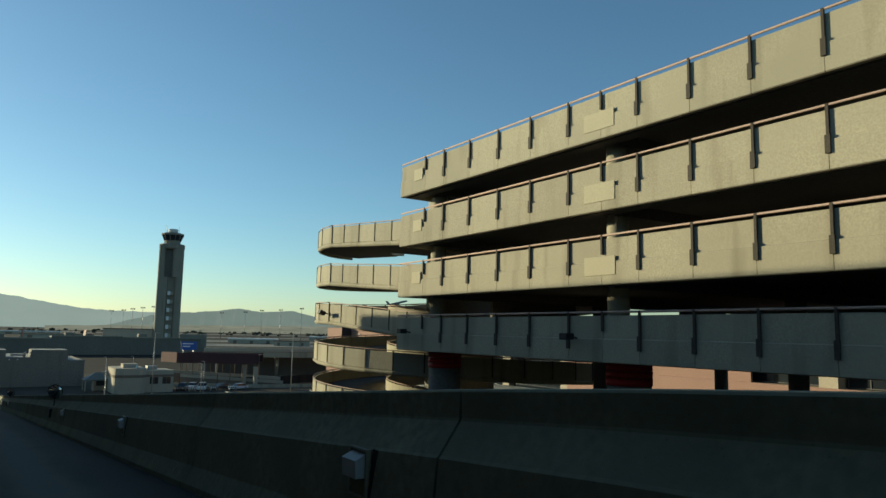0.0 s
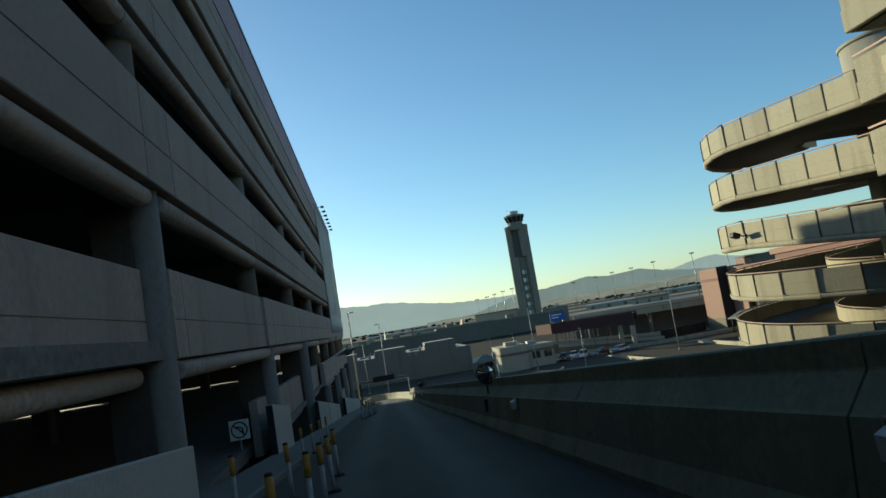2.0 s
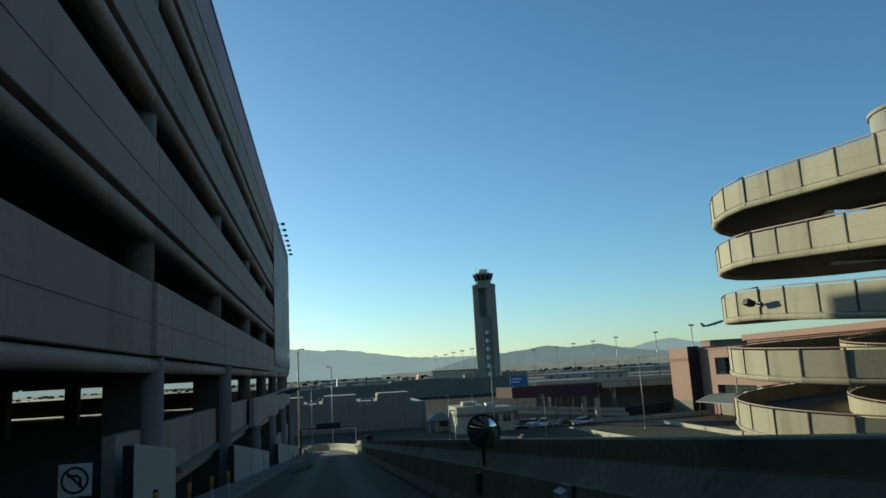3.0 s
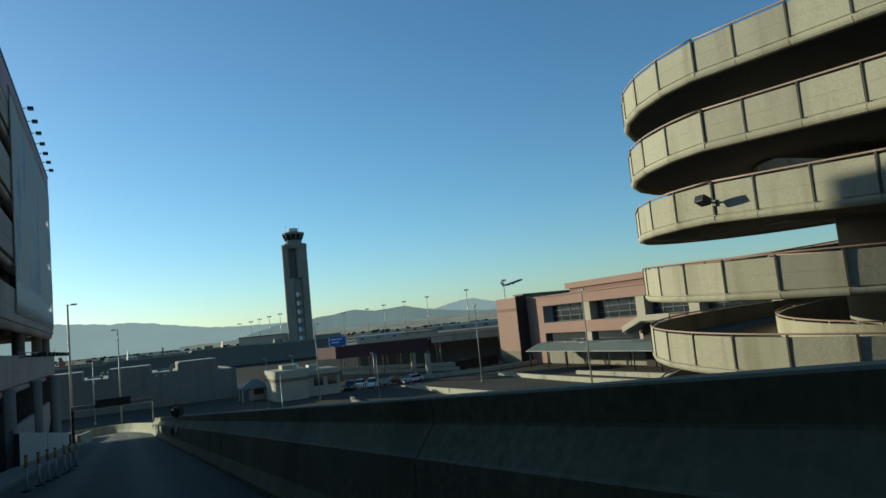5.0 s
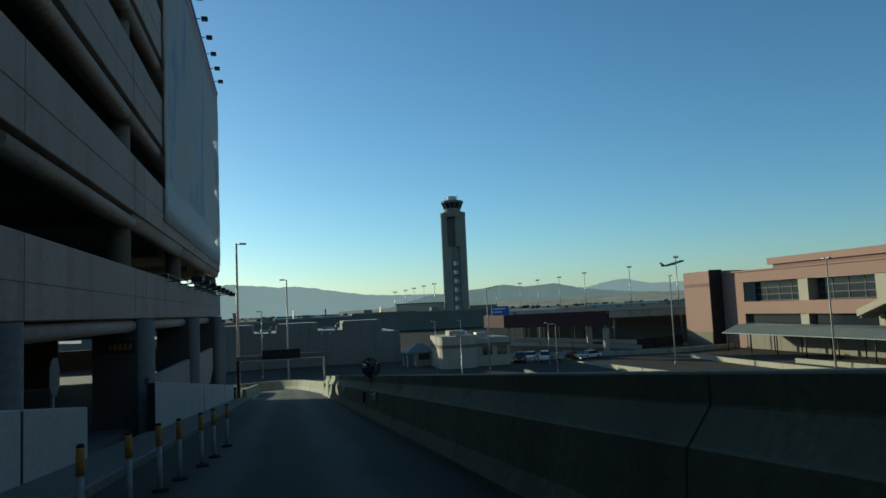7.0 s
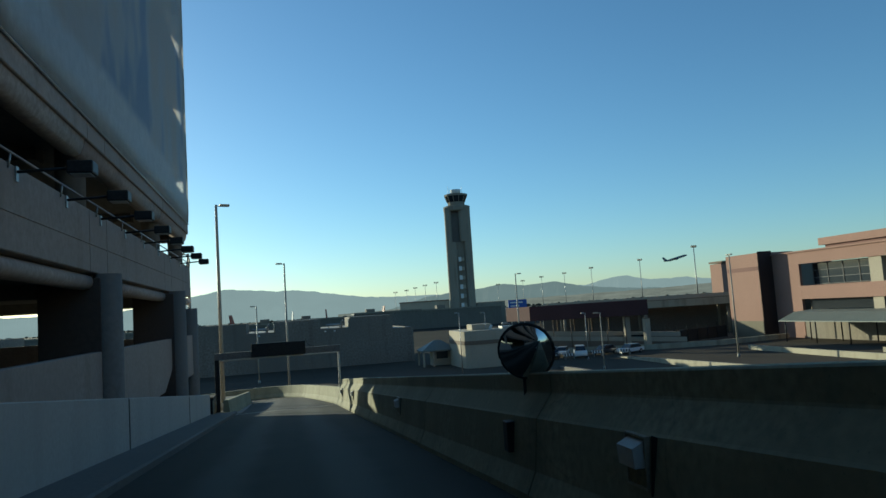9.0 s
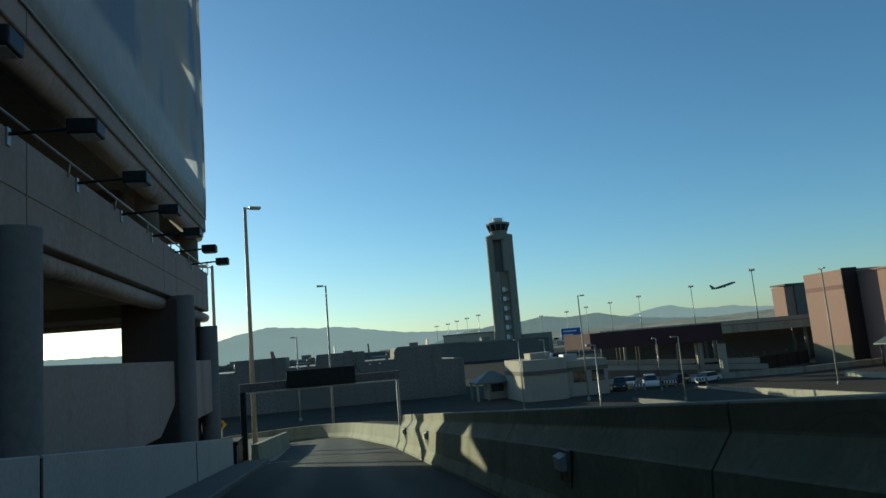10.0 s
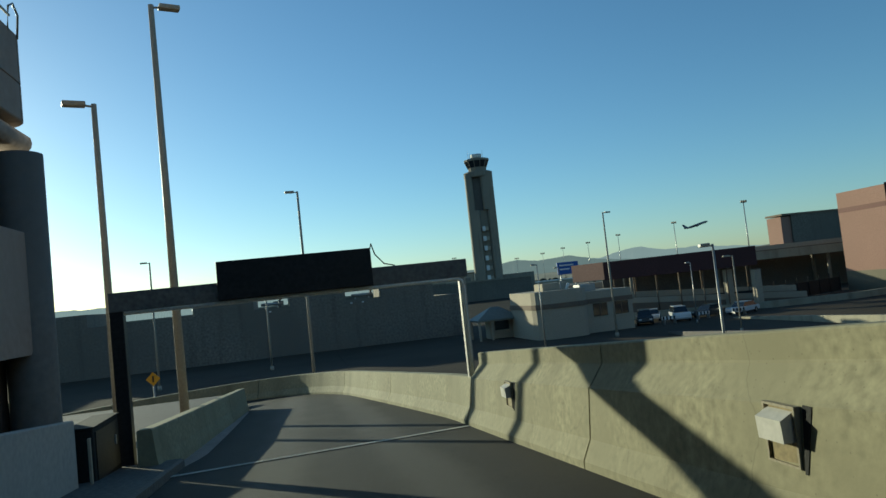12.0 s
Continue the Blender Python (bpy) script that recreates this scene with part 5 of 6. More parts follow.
# shadow line below the front parapet is built as a brown strip
for z0, z1, v0, v1, mt, nm in ((2.9, 3.2, 0.5, 9.0, BROWN_BAND, "road_deck"), (3.35, 4.1, -0.1, 0.25, TAN_STUCCO, "parapet"), (3.2, 3.35, 0.3, 0.5, BROWN_BAND, "shadow_joint"), (3.2, 4.1, 8.6, 9.0, TAN_STUCCO, "parapet"), (1.75, 3.2, 0.0, 0.5, TAN_CONC, "fascia_girder"), (2.0, 2.9, 7.6, 8.2, BROWN_BAND, "girder")):
    part(nm, slab(B(), [run(0, v0), run(1, v0), run(1, v1), run(0, v1)], z0, z1), mt, viaduct)
for k in range(4):
    for v in (1.6, 7.2):
        x, yv = run(0.06 + 0.28 * k, v)
        part("column", tube(B(), (x, yv, GROUND), (x, yv, 2.0), 0.3, n=14), TOWER_CONC, viaduct)
# dark sheet added behind the lot for the shade below the roadway
part("back_wall", slab(B(), [run(0, 9.5), run(1, 9.5), run(1, 9.9), run(0, 9.9)], GROUND, 1.9), TOWER_DARK, viaduct)

# maroon canopy building
maroon = thing("maroon_canopy", (45, 75, GROUND), "long maroon metal canopy over a parking area", "canopy")
P0, P1 = Vector((38.4, 77.3)), Vector((55.4, 67.7))
d = (P1 - P0).normalized()
nrm = Vector((-d.y, d.x))


def along(u, v):
    q = P0 + d * u + nrm * v
    return (q.x, q.y)


LEN = (P1 - P0).length
part("fascia", slab(B(), [along(0.02, 0), along(LEN, 0), along(LEN, 0.5), along(0.02, 0.5)], 1.35, 3.85), MAROON, maroon)
part("end_face", slab(B(), [(38.4, 77.3), (38.7, 77.5), (36.2, 82.8), (35.9, 82.6)], 1.45, 3.87), PINK_WALL, maroon, "sunlit pink stucco end of the canopy")
part("back_fascia", slab(B(), [along(0.5, 6.5), along(LEN, 6.5), along(LEN, 7), along(0.5, 7)], 1.75, 3.85), MAROON, maroon)
part("roof_sheet", slab(B(), [along(0.5, 0.5), along(LEN, 0.5), along(LEN, 6.5), along(0.5, 6.5)], 3.4, 3.6), MAROON, maroon)
for k in range(7):
    for v in (0.9, 6.0):
        q = along(0.8 + (LEN - 1.6) * k / 6, v)
        part("post", tube(B(), (*q, GROUND), (*q, 3.4), 0.09, n=10), BROWN_BAND, maroon)
# far lot of dark fence and vehicles behind it
fence = thing("chain_link_fence", (60, 74, GROUND), "dark screened chain-link fence between lots", "fence")
for i, (a, b) in enumerate((((34, 84), (56, 71)), ((56, 71), (78, 80)))):
    va, vb = Vector(a), Vector(b)
    dd = (vb - va).normalized()
    nn = Vector((-dd.y, dd.x)) * 0.04
    part("mesh_screen", slab(B(), [tuple(va - nn), tuple(vb - nn), tuple(vb + nn), tuple(va + nn)], GROUND + 0.2, -2.0), FENCE_DARK, fence)
    for k in range(9):
        q = va + (vb - va) * k / 8
        part("fence_post", tube(B(), (q.x, q.y - 0.1, GROUND), (q.x, q.y - 0.1, -1.3), 0.05, n=8), FENCE_DARK, fence)

# two pylons
for x, y, z in ((53.1, 71.0, 1.1), (54.9, 67.6, 0.75)):
    t = thing("concrete_pylon", (x, y, GROUND), "upright tan concrete pylon beside the lane", "pylon", group="pylons")
    part("shaft", box(B(), x - 0.45, x + 0.45, y - 0.45, y + 0.45, GROUND, z, 0.05), TAN_STUCCO, t)
    part("cap", box(B(), x - 0.52, x + 0.52, y - 0.52, y + 0.52, z, z + 0.12, 0.02), BROWN_BAND, t)

# booth house
booth = thing("toll_plaza_office", (27, 64, GROUND), "flat-roofed tan stucco office with a brown band", "building")


def rounded_block(x0, x1, y0, y1, z0, z1, mat, name, label="", r=1.7):
    bm = box(B(), x0, x1, y0, y1, z0, z1)
    vert = [e for e in bm.edges if abs(e.verts[0].co.z - e.verts[1].co.z) > 0.05]
    bmesh.ops.bevel(bm, geom=vert, offset=r, segments=3, affect="EDGES", profile=0.5)
    return part(name, bm, mat, booth, label)


rounded_block(22.2, 28.6, 60.0, 71.2, GROUND, -0.9, TAN_STUCCO, "lower_wall")
rounded_block(22.1, 28.7, 59.9, 71.3, -0.9, -0.35, BROWN_BAND, "wall_band")
rounded_block(22.2, 28.6, 60.0, 71.2, -0.35, 1.05, TAN_STUCCO, "upper_wall")
part("roof", box(B(), 22.8, 28.0, 60.6, 70.6, 0.8, 0.9), GREY_WALL, booth)
part("wing", box(B(), 28.6, 34.5, 62.0, 70.0, GROUND, 0.5, 0.05), TAN_STUCCO, booth)
part("wing_band", box(B(), 28.6, 34.56, 61.94, 70.06, -0.9, -0.4), BROWN_BAND, booth)
for x0 in (29.6, 32.2):
    w = part("window", box(B(), x0, x0 + 1.7, 61.9, 61.97, -2.4, -0.95), DARK_GLASS, booth)
    part("frame", box(B(), x0 + 0.8, x0 + 0.9, 61.86, 61.9, -2.4, -0.95), BROWN_BAND, w)
part("roof_unit", box(B(), 24.2, 27.2, 63, 66, 0.9, 1.9, 0.05), TAN_STUCCO, booth)
part("roof_unit", box(B(), 29.5, 31.5, 65, 67, 0.5, 1.3, 0.05), GREY_METAL, booth)
part("vent", tube(B(), (26.5, 61.8, 0.9), (26.8, 61.6, 1.7), 0.18, n=10), WHITE_PAINT, booth)

# small tent-roofed kiosk
kiosk = thing("lot_kiosk", (20.4, 70.8, GROUND), "small open kiosk with a pale green hipped roof on legs", "kiosk")
part("wall", box(B(), 19.6, 22.6, 70.6, 72.9, GROUND, -1.75), TAN_STUCCO, kiosk)
bm = B()
v = [bm.verts.new(p) for p in ((17.6, 68.6, -1.75), (23.2, 68.6, -1.75), (23.2, 73.4, -1.75), (17.6, 73.4, -1.75), (20.0, 71.0, -0.3), (21.0, 71.0, -0.3), (17.6, 68.6, -1.95), (23.2, 68.6, -1.95), (23.2, 73.4, -1.95), (17.6, 73.4, -1.95))]
for f in ((0, 1, 5, 4), (1, 2, 5), (2, 3, 4, 5), (3, 0, 4), (0, 6, 7, 1), (1, 7, 8, 2), (2, 8, 9, 3), (3, 9, 6, 0), (9, 8, 7, 6)):
    bm.faces.new([v[i] for i in f])
part("roof", bm, GREEN_ROOF, kiosk)
for x, y in ((17.85, 68.9), (17.85, 73.1), (19.4, 68.9)):
    part("leg", box(B(), x - 0.12, x + 0.12, y - 0.12, y + 0.12, GROUND, -1.95), TAN_STUCCO, kiosk)
part("window", box(B(), 20.2, 22.0, 70.54, 70.6, -3.2, -2.1), DARK_GLASS, kiosk)

# big grey plant building beyond the bend
plant = thing("plant_building", (-8, 90, GROUND), "large plain grey-brown block building with raised roof blocks", "building")
PY, PZ = 85.0, 2.4
part("front_wall", box(B(), -64, 15.7, PY, PY + 0.6, GROUND, PZ), GREY_WALL, plant)
part("end_wall", box(B(), 15.7, 19.3, PY, PY + 0.6, GROUND, 1.7), GREY_WALL, plant)
part("side_wall", box(B(), 18.7, 19.3, PY + 0.6, 112, GROUND, 1.7), GREY_WALL, plant)
part("roof", box(B(), -64, 15.7, PY + 0.6, 112, PZ - 0.4, PZ - 0.05), PALE_ROOF, plant)
part("low_roof", box(B(), 15.7, 18.7, PY + 0.6, 112, 1.2, 1.6), PALE_ROOF, plant)
for x0, x1, z in ((-55, -46, 4.2), (-38.5, -30, 4.1), (-16.8, -9.1, 4.15), (-4.35, 3.25, 4.1), (8.2, 15.7, 4.1)):
    e = part("roof_block", box(B(), x0, x1, PY, PY + 10, PZ, z), GREY_WALL, plant)
    part("block_roof", box(B(), x0 + 0.25, x1 - 0.25, PY + 0.25, PY + 9.75, z, z + 0.03), PALE_ROOF, e)
    part("leader_pipe", tube(B(), (x0 - 0.12, PY + 0.3, PZ - 0.4), (x0 - 0.12, PY + 0.3, z - 0.3), 0.12, n=8), POLE_PAINT, e)
for x0, x1 in ((-8.2, -5.4), (4.2, 7.2)):
    duct = part("roof_duct", tube(B(), (x0, PY + 1.4, PZ + 0.55), (x1, PY + 1.4, PZ + 0.55), 0.22, n=10), GREY_METAL, plant)
    for x in (x0 + 0.5, x1 - 0.6):
        part("duct_leg", box(B(), x - 0.06, x + 0.06, PY + 1.3, PY + 1.5, PZ - 0.06, PZ + 0.4), GREY_METAL, duct)
    part("roof_vent", pipe(B(), [(x1 - 0.3, PY + 1.4, PZ - 0.06), (x1 - 0.3, PY + 1.4, PZ + 1.05), (x1 + 0.1, PY + 1.4, PZ + 1.3)], 0.18), GREY_METAL, plant)
for x in (-7.0, 4.0, 5.6):
    part("wall_light", box(B(), x - 0.14, x + 0.14, PY - 0.2, PY, PZ - 0.55, PZ - 0.35, 0.02), WHITE_PAINT, plant)

# long plain concourse far behind it, before the control tower
concourse = thing("concourse_building", (0, 284, GROUND), "long low plain grey concourse building with a paler roof edge", "building")
for x0, x1, z in ((-150, -8, 3.0), (-8, 27, 3.8), (27, 58, 5.0), (58, 96, 4.6)):
    part("wall", box(B(), x0, x1, 278, 279, GROUND, z - 0.6), CONCOURSE_WALL, concourse)
    part("roof_edge", box(B(), x0, x1, 277.6, 279.2, z - 0.6, z), TOWER_CONC, concourse)
    part("roof", box(B(), x0, x1, 279.2, 292, z - 0.9, z - 0.5), PALE_ROOF, concourse)
for x, z in ((-44, 4.6), (-14, 4.8), (4, 5.2), (33, 6.4), (66, 6.2)):
    part("roof_unit", box(B(), x, x + 4.0, 282, 286, z - 1.9, z, 0.05), GREY_WALL, concourse)

# ---- vehicles ----
def car_paint(name, c):
    m = glass_like(name, c, 0.3)
    m.node_tree.nodes["Principled BSDF"].inputs["Coat Weight"].default_value = 0.5
    return m


PAINTS = {"white": car_paint("white_car_paint", (0.7, 0.7, 0.7)), "black": car_paint("black_car_paint", (0.02, 0.02, 0.022)), "silver": car_paint("silver_car_paint", (0.35, 0.36, 0.38)), "red": car_paint("red_car_paint", (0.25, 0.03, 0.03))}


def vehicle(x, y, turn, colour, form):
    """A parked car, or a pickup, from a side outline: body shell, glazing and four wheels."""
    what = {"car": "car", "suv": "car", "pickup": "pickup"}[form]
    t = thing("parked_" + what, (x, y, GROUND + 0.07), f"{colour} {'pickup truck' if form == 'pickup' else 'passenger car'} parked on the asphalt lot", what, group="parked vehicles", turn=turn)
    hgt = 1.45 if form == "car" else 1.75
    belt = hgt * 0.60
    low = [(-2.3, 0.35), (-2.35, 0.7), (-2.2, belt), (2.2 if form != "car" else 1.9, belt), (2.3, belt * 0.85), (2.35, 0.5), (2.25, 0.3)]
    body = B()
    rows = []
    for w, inset in ((-0.92, 0.06), (-0.88, 0.0), (0.88, 0.0), (0.92, 0.06)):
        rows.append([body.verts.new((px * (1 - inset * 0.3), w, pz - inset * (pz - 0.6))) for px, pz in low])
    rows = [rows[0], rows[1], rows[2], rows[3]]
    for g, h in zip(rows, rows[1:]):
        for k in range(len(low)):
            body.faces.new((g[k], g[(k + 1) % len(low)], h[(k + 1) % len(low)], h[k]))
    body.faces.new(rows[0][::-1])
    body.faces.new(rows[-1])
    part("body", body, PAINTS[colour], t, local=True)
    cabx = {"car": (-1.9, -1.2, 0.5, 1.2), "suv": (-2.15, -1.95, 0.55, 1.25), "pickup": (-0.6, -0.4, 0.75, 1.35)}[form]
    cab = B()
    lo = [cab.verts.new((px, w, belt - 0.02)) for px, w in ((cabx[0], -0.82), (cabx[3], -0.82), (cabx[3], 0.82), (cabx[0], 0.82))]
    hi = [cab.verts.new((px, w, hgt - 0.05)) for px, w in ((cabx[1], -0.66), (cabx[2], -0.66), (cabx[2], 0.66), (cabx[1], 0.66))]
    for k in range(4):
        cab.faces.new((lo[k], lo[(k + 1) % 4], hi[(k + 1) % 4], hi[k]))
    cab.faces.new(hi)
    cab.faces.new(lo[::-1])
    part("windows", cab, DARK_GLASS, t, local=True)
    part("roof_panel", box(B(), cabx[1] - 0.04, cabx[2] + 0.04, -0.69, 0.69, hgt - 0.06, hgt, 0.02), PAINTS[colour], t, local=True)
    for wx in (-1.4, 1.42):
        for wy in (-0.85, 0.85):
            wheel = part("wheel", tube(B(), (wx, wy - 0.11, 0.33), (wx, wy + 0.11, 0.33), 0.33, n=18), RUBBER, t, local=True)
            o = 0.115 if wy > 0 else -0.115
            part("rim", tube(B(), (wx, wy + o * 0.9, 0.33), (wx, wy + o * 1.05, 0.33), 0.2, n=12), GREY_METAL, wheel, local=True)
    for wy in (-0.6, 0.6):
        part("headlight", box(B(), 2.28, 2.37, wy - 0.17, wy + 0.17, 0.62, 0.78, 0.02), WHITE_PAINT, t, local=True)
        part("tail_light", box(B(), -2.38, -2.3, wy - 0.15, wy + 0.15, 0.68, 0.86, 0.02), RED_WRAP, t, local=True)
    if form == "pickup":
        part("bed", box(B(), -2.2, -0.7, -0.72, 0.72, belt - 0.05, belt + 0.005), RUBBER, t, local=True)


for x, y, a, c, f in ((41.4, 64.0, 250, "white", "suv"), (37.2, 64.8, 245, "black", "suv"), (40.4, 68.8, 240, "white", "car"), (46.0, 65.2, 205, "black", "car"), (49.5, 63.4, 205, "white", "car"),
                       (46.5, 77, 60, "silver", "car"), (50.5, 75, 60, "white", "suv"), (59, 79, 150, "white", "suv"), (63, 80.5, 150, "silver", "car"), (67, 82, 150, "black", "suv"), (71, 83.5, 150, "silver", "suv"), (41, 80, 60, "black", "car"), (37.5, 83, 60, "red", "car")):
    vehicle(x, y, a, c, f)
# striped barricade boards beside the vehicles
for k, (x, y) in enumerate(((34.6, 68.0), (43.6, 62.6), (47.6, 61.4), (38.6, 61.6))):
    t = thing("barricade_board", (x, y, GROUND), "white striped traffic barricade board on feet", "barricade", group="barricades on the lot")
    part("board", box(B(), x - 0.9, x + 0.9, y - 0.03, y + 0.03, GROUND + 0.55, GROUND + 0.95), WHITE_PAINT, t)
    for j in range(4):
        part("stripe", box(B(), x - 0.8 + 0.45 * j, x - 0.6 + 0.45 * j, y - 0.036, y - 0.03, GROUND + 0.56, GROUND + 0.94), DARK_METAL, t)
    for sx in (-0.7, 0.7):
        part("foot", box(B(), x + sx - 0.04, x + sx + 0.04, y - 0.3, y + 0.3, GROUND, GROUND + 0.6), GREY_METAL, t)

# retaining walls and slip roads of the lower level
def retaining(name, pts, h0, h1, label, mat=TAN_CONC):
    t = thing(name, (*pts[0], GROUND), label, "wall", group="retaining walls of the lower roads")
    st = []
    for i, p in enumerate(pts):
        q = Vector(pts[min(i + 1, len(pts) - 1)]) - Vector(pts[max(i - 1, 0)])
        q.normalize()
        st.append(((p[0], p[1], GROUND), (q.y, -q.x, 0)))
    bm = B()
    n = len(st)
    rings = []
    for i, (p, sd) in enumerate(st):
        h = h0 + (h1 - h0) * i / (n - 1)
        rings.append([bm.verts.new(Vector(p) + Vector(sd) * u + Vector((0, 0, z))) for u, z in ((-0.2, 0), (-0.2, h), (0.2, h), (0.2, 0))])
    for g, hh in zip(rings, rings[1:]):
        for k in range(4):
            bm.faces.new((g[k], g[(k + 1) % 4], hh[(k + 1) % 4], hh[k]))
    bm.faces.new(rings[0][::-1])
    bm.faces.new(rings[-1])
    part("wall_run", bm, mat, t)
    return t


for a, b, za, zb in (((37.8, 79.6), (62, 69.5), -0.35, -1.9), ((39.5, 77.2), (62, 67.6), -1.25, -2.75)):
    t = thing("raised_lane_wall", (*a, GROUND), "low tan concrete wall of a sloping raised lane below the canopy", "wall", group="walls of the raised lanes")
    # brown base is added for the shaded lot below the tan parapet
    for nm, w_, top_, bot_, mt in (("base_wall", 0.16, 0.75, None, BROWN_BAND), ("parapet", 0.2, 0.0, 0.75, TAN_STUCCO)):
        va, vb = Vector(a), Vector(b)
        n_ = (vb - va).normalized()
        n_ = Vector((-n_.y, n_.x)) * w_
        bm = B()
        ring = []
        for q, z in ((va, za), (vb, zb)):
            lo = GROUND if bot_ is None else z - bot_
            ring.append([bm.verts.new((*(q - n_), lo)), bm.verts.new((*(q + n_), lo)), bm.verts.new((*(q + n_), z - top_)), bm.verts.new((*(q - n_), z - top_))])
        for k in range(4):
            bm.faces.new((ring[0][k], ring[0][(k + 1) % 4], ring[1][(k + 1) % 4], ring[1][k]))
        bm.faces.new(ring[0][::-1])
        bm.faces.new(ring[1])
        bmesh.ops.recalc_face_normals(bm, faces=bm.faces[:])
        part(nm, bm, mt, t)
retaining("retaining_wall", [(34, 79), (44, 73.5), (56, 66.0), (66, 64), (80, 66)], 0.9, 0.9, "low tan concrete kerb wall before the canopy lot")
retaining("retaining_wall", [(45, 58.5), (44.5, 46), (43.4, 32.5), (43, 14), (44, -10), (47, -24)], 0.2, 2.3, "rising tan concrete retaining wall of a slip road")
retaining("retaining_wall", [(63, 53), (61.8, 38), (61.1, 21), (62, -5), (64, -40)], 0.7, 1.0, "long tan concrete parapet of the lower road")
retaining("retaining_wall", [(68.5, 35), (68.4, 16), (69, -30)], 0.7, 0.9, "tan concrete parapet before the terminal walk")
# shade on this wall's face is put into its dark colour
retaining("retaining_wall", [(33.0, 51.5), (30.2, 40), (27, 30), (24, 14)], 0.2, 2.6, "concrete wall beside the lower slip road, its shaded face coloured dark", TOWER_DARK)

# blue road sign
sgn = thing("blue_road_sign", (53.6, 128.5, GROUND), "blue overhead road sign with white bars on two posts", "sign")
part("panel", box(B(), 51.2, 56.0, 128.2, 128.4, 2.9, 5.5, 0.02), BLUE_PAINT, sgn)
for k, (a0, a1) in enumerate(((51.7, 54.9), (51.7, 54.0))):
    part("line_bar", box(B(), a0, a1, 128.16, 128.2, 4.7 - 0.85 * k, 5.0 - 0.85 * k), WHITE_PAINT, sgn)
for x in (52.0, 55.2):
    part("post", tube(B(), (x, 128.6, GROUND), (x, 128.6, 5.3), 0.14, n=8), GREY_METAL, sgn)
# yellow warning diamond by the bend
warn = thing("warning_sign", (-10.2, 24.0, GROUND), "yellow diamond warning sign on a slim post", "sign")
bm = box(B(), -0.24, 0.24, -0.02, 0.02, -0.24, 0.24)
bmesh.ops.transform(bm, matrix=Matrix.Translation((-10.2, 24.0, -0.35)) @ Matrix.Rotation(radians(45), 4, "Y"), verts=bm.verts)
part("panel", bm, YELLOW_PAINT, warn)
part("mark_bar", box(B(), -10.24, -10.16, 23.96, 23.98, -0.5, -0.2), DARK_METAL, warn)
part("post", tube(B(), (-10.2, 24.06, GROUND), (-10.2, 24.06, -0.1), 0.04, n=8), GREY_METAL, warn)

# no-turn sign at the car park mouth
nt_ = thing("no_turn_sign", (-7.1, -66.8, road_z(-66.8)), "white square no-left-turn sign on a thin post", "sign")
SX, SY, SZ = -7.1, -66.8, 6.76
part("panel", box(B(), SX - 0.30, SX + 0.30, SY - 0.012, SY + 0.012, SZ - 0.30, SZ + 0.30, 0.004), WHITE_PAINT, nt_)
part("post", box(B(), SX - 0.03, SX + 0.03, SY + 0.014, SY + 0.06, SZ - 1.05, SZ + 0.3), GREY_METAL, nt_)
ring = [(SX + 0.23 * math.cos(2 * math.pi * k / 28), SY - 0.02, SZ + 0.23 * math.sin(2 * math.pi * k / 28)) for k in range(29)]
part("ring", pipe(B(), ring, 0.022, 6), DARK_METAL, nt_)
part("arrow", pipe(B(), [(SX + 0.10, SY - 0.02, SZ - 0.14), (SX + 0.10, SY - 0.02, SZ + 0.04), (SX + 0.04, SY - 0.02, SZ + 0.08), (SX - 0.13, SY - 0.02, SZ + 0.08)], 0.025, 6), DARK_METAL, nt_)
part("bar", pipe(B(), [(SX - 0.16, SY - 0.025, SZ + 0.16), (SX + 0.16, SY - 0.025, SZ - 0.16)], 0.02, 6), DARK_METAL, nt_)

# back of a stop sign beside the walk
stop = thing("stop_sign", (-6.5, -38.2, road_z(-38.2)), "pale metal back of an eight-sided stop sign on a post", "sign")
bm = B()
v0 = [bm.verts.new((-6.47, -38.2 + 0.30 * math.cos(radians(22.5 + 45 * k)), 4.95 + 0.38 * math.sin(radians(22.5 + 45 * k)))) for k in range(8)]
v1 = [bm.verts.new((v.co.x - 0.02, v.co.y, v.co.z)) for v in v0]
bm.faces.new(v0)
bm.faces.new(v1[::-1])
for k in range(8):
    bm.faces.new((v0[k], v1[k], v1[(k + 1) % 8], v0[(k + 1) % 8]))
part("panel", bm, COLUMN_CONC, stop)
part("post", box(B(), -6.54, -6.49, -38.23, -38.17, road_z(-38.2) - 0.1, 5.25), GREY_METAL, stop)
# dim amber message board on the pier
AMBER = material("dim_amber_lettering", (0.30, 0.13, 0.02), rough=0.6, vary=0.2, grain=10, bump=0.0)
board = thing("message_board", (-7.15, -29.97, 5.0), "dark message board with dim amber bars on the pier", "sign")
part("housing", box(B(), -7.52, -6.72, -30.03, -29.92, 4.98, 5.36, 0.01), DARK_METAL, board)
for k in range(5):
    part("bar", box(B(), -7.46 + 0.14 * k, -7.36 + 0.14 * k, -30.04, -30.03, 5.08, 5.26), AMBER, board)

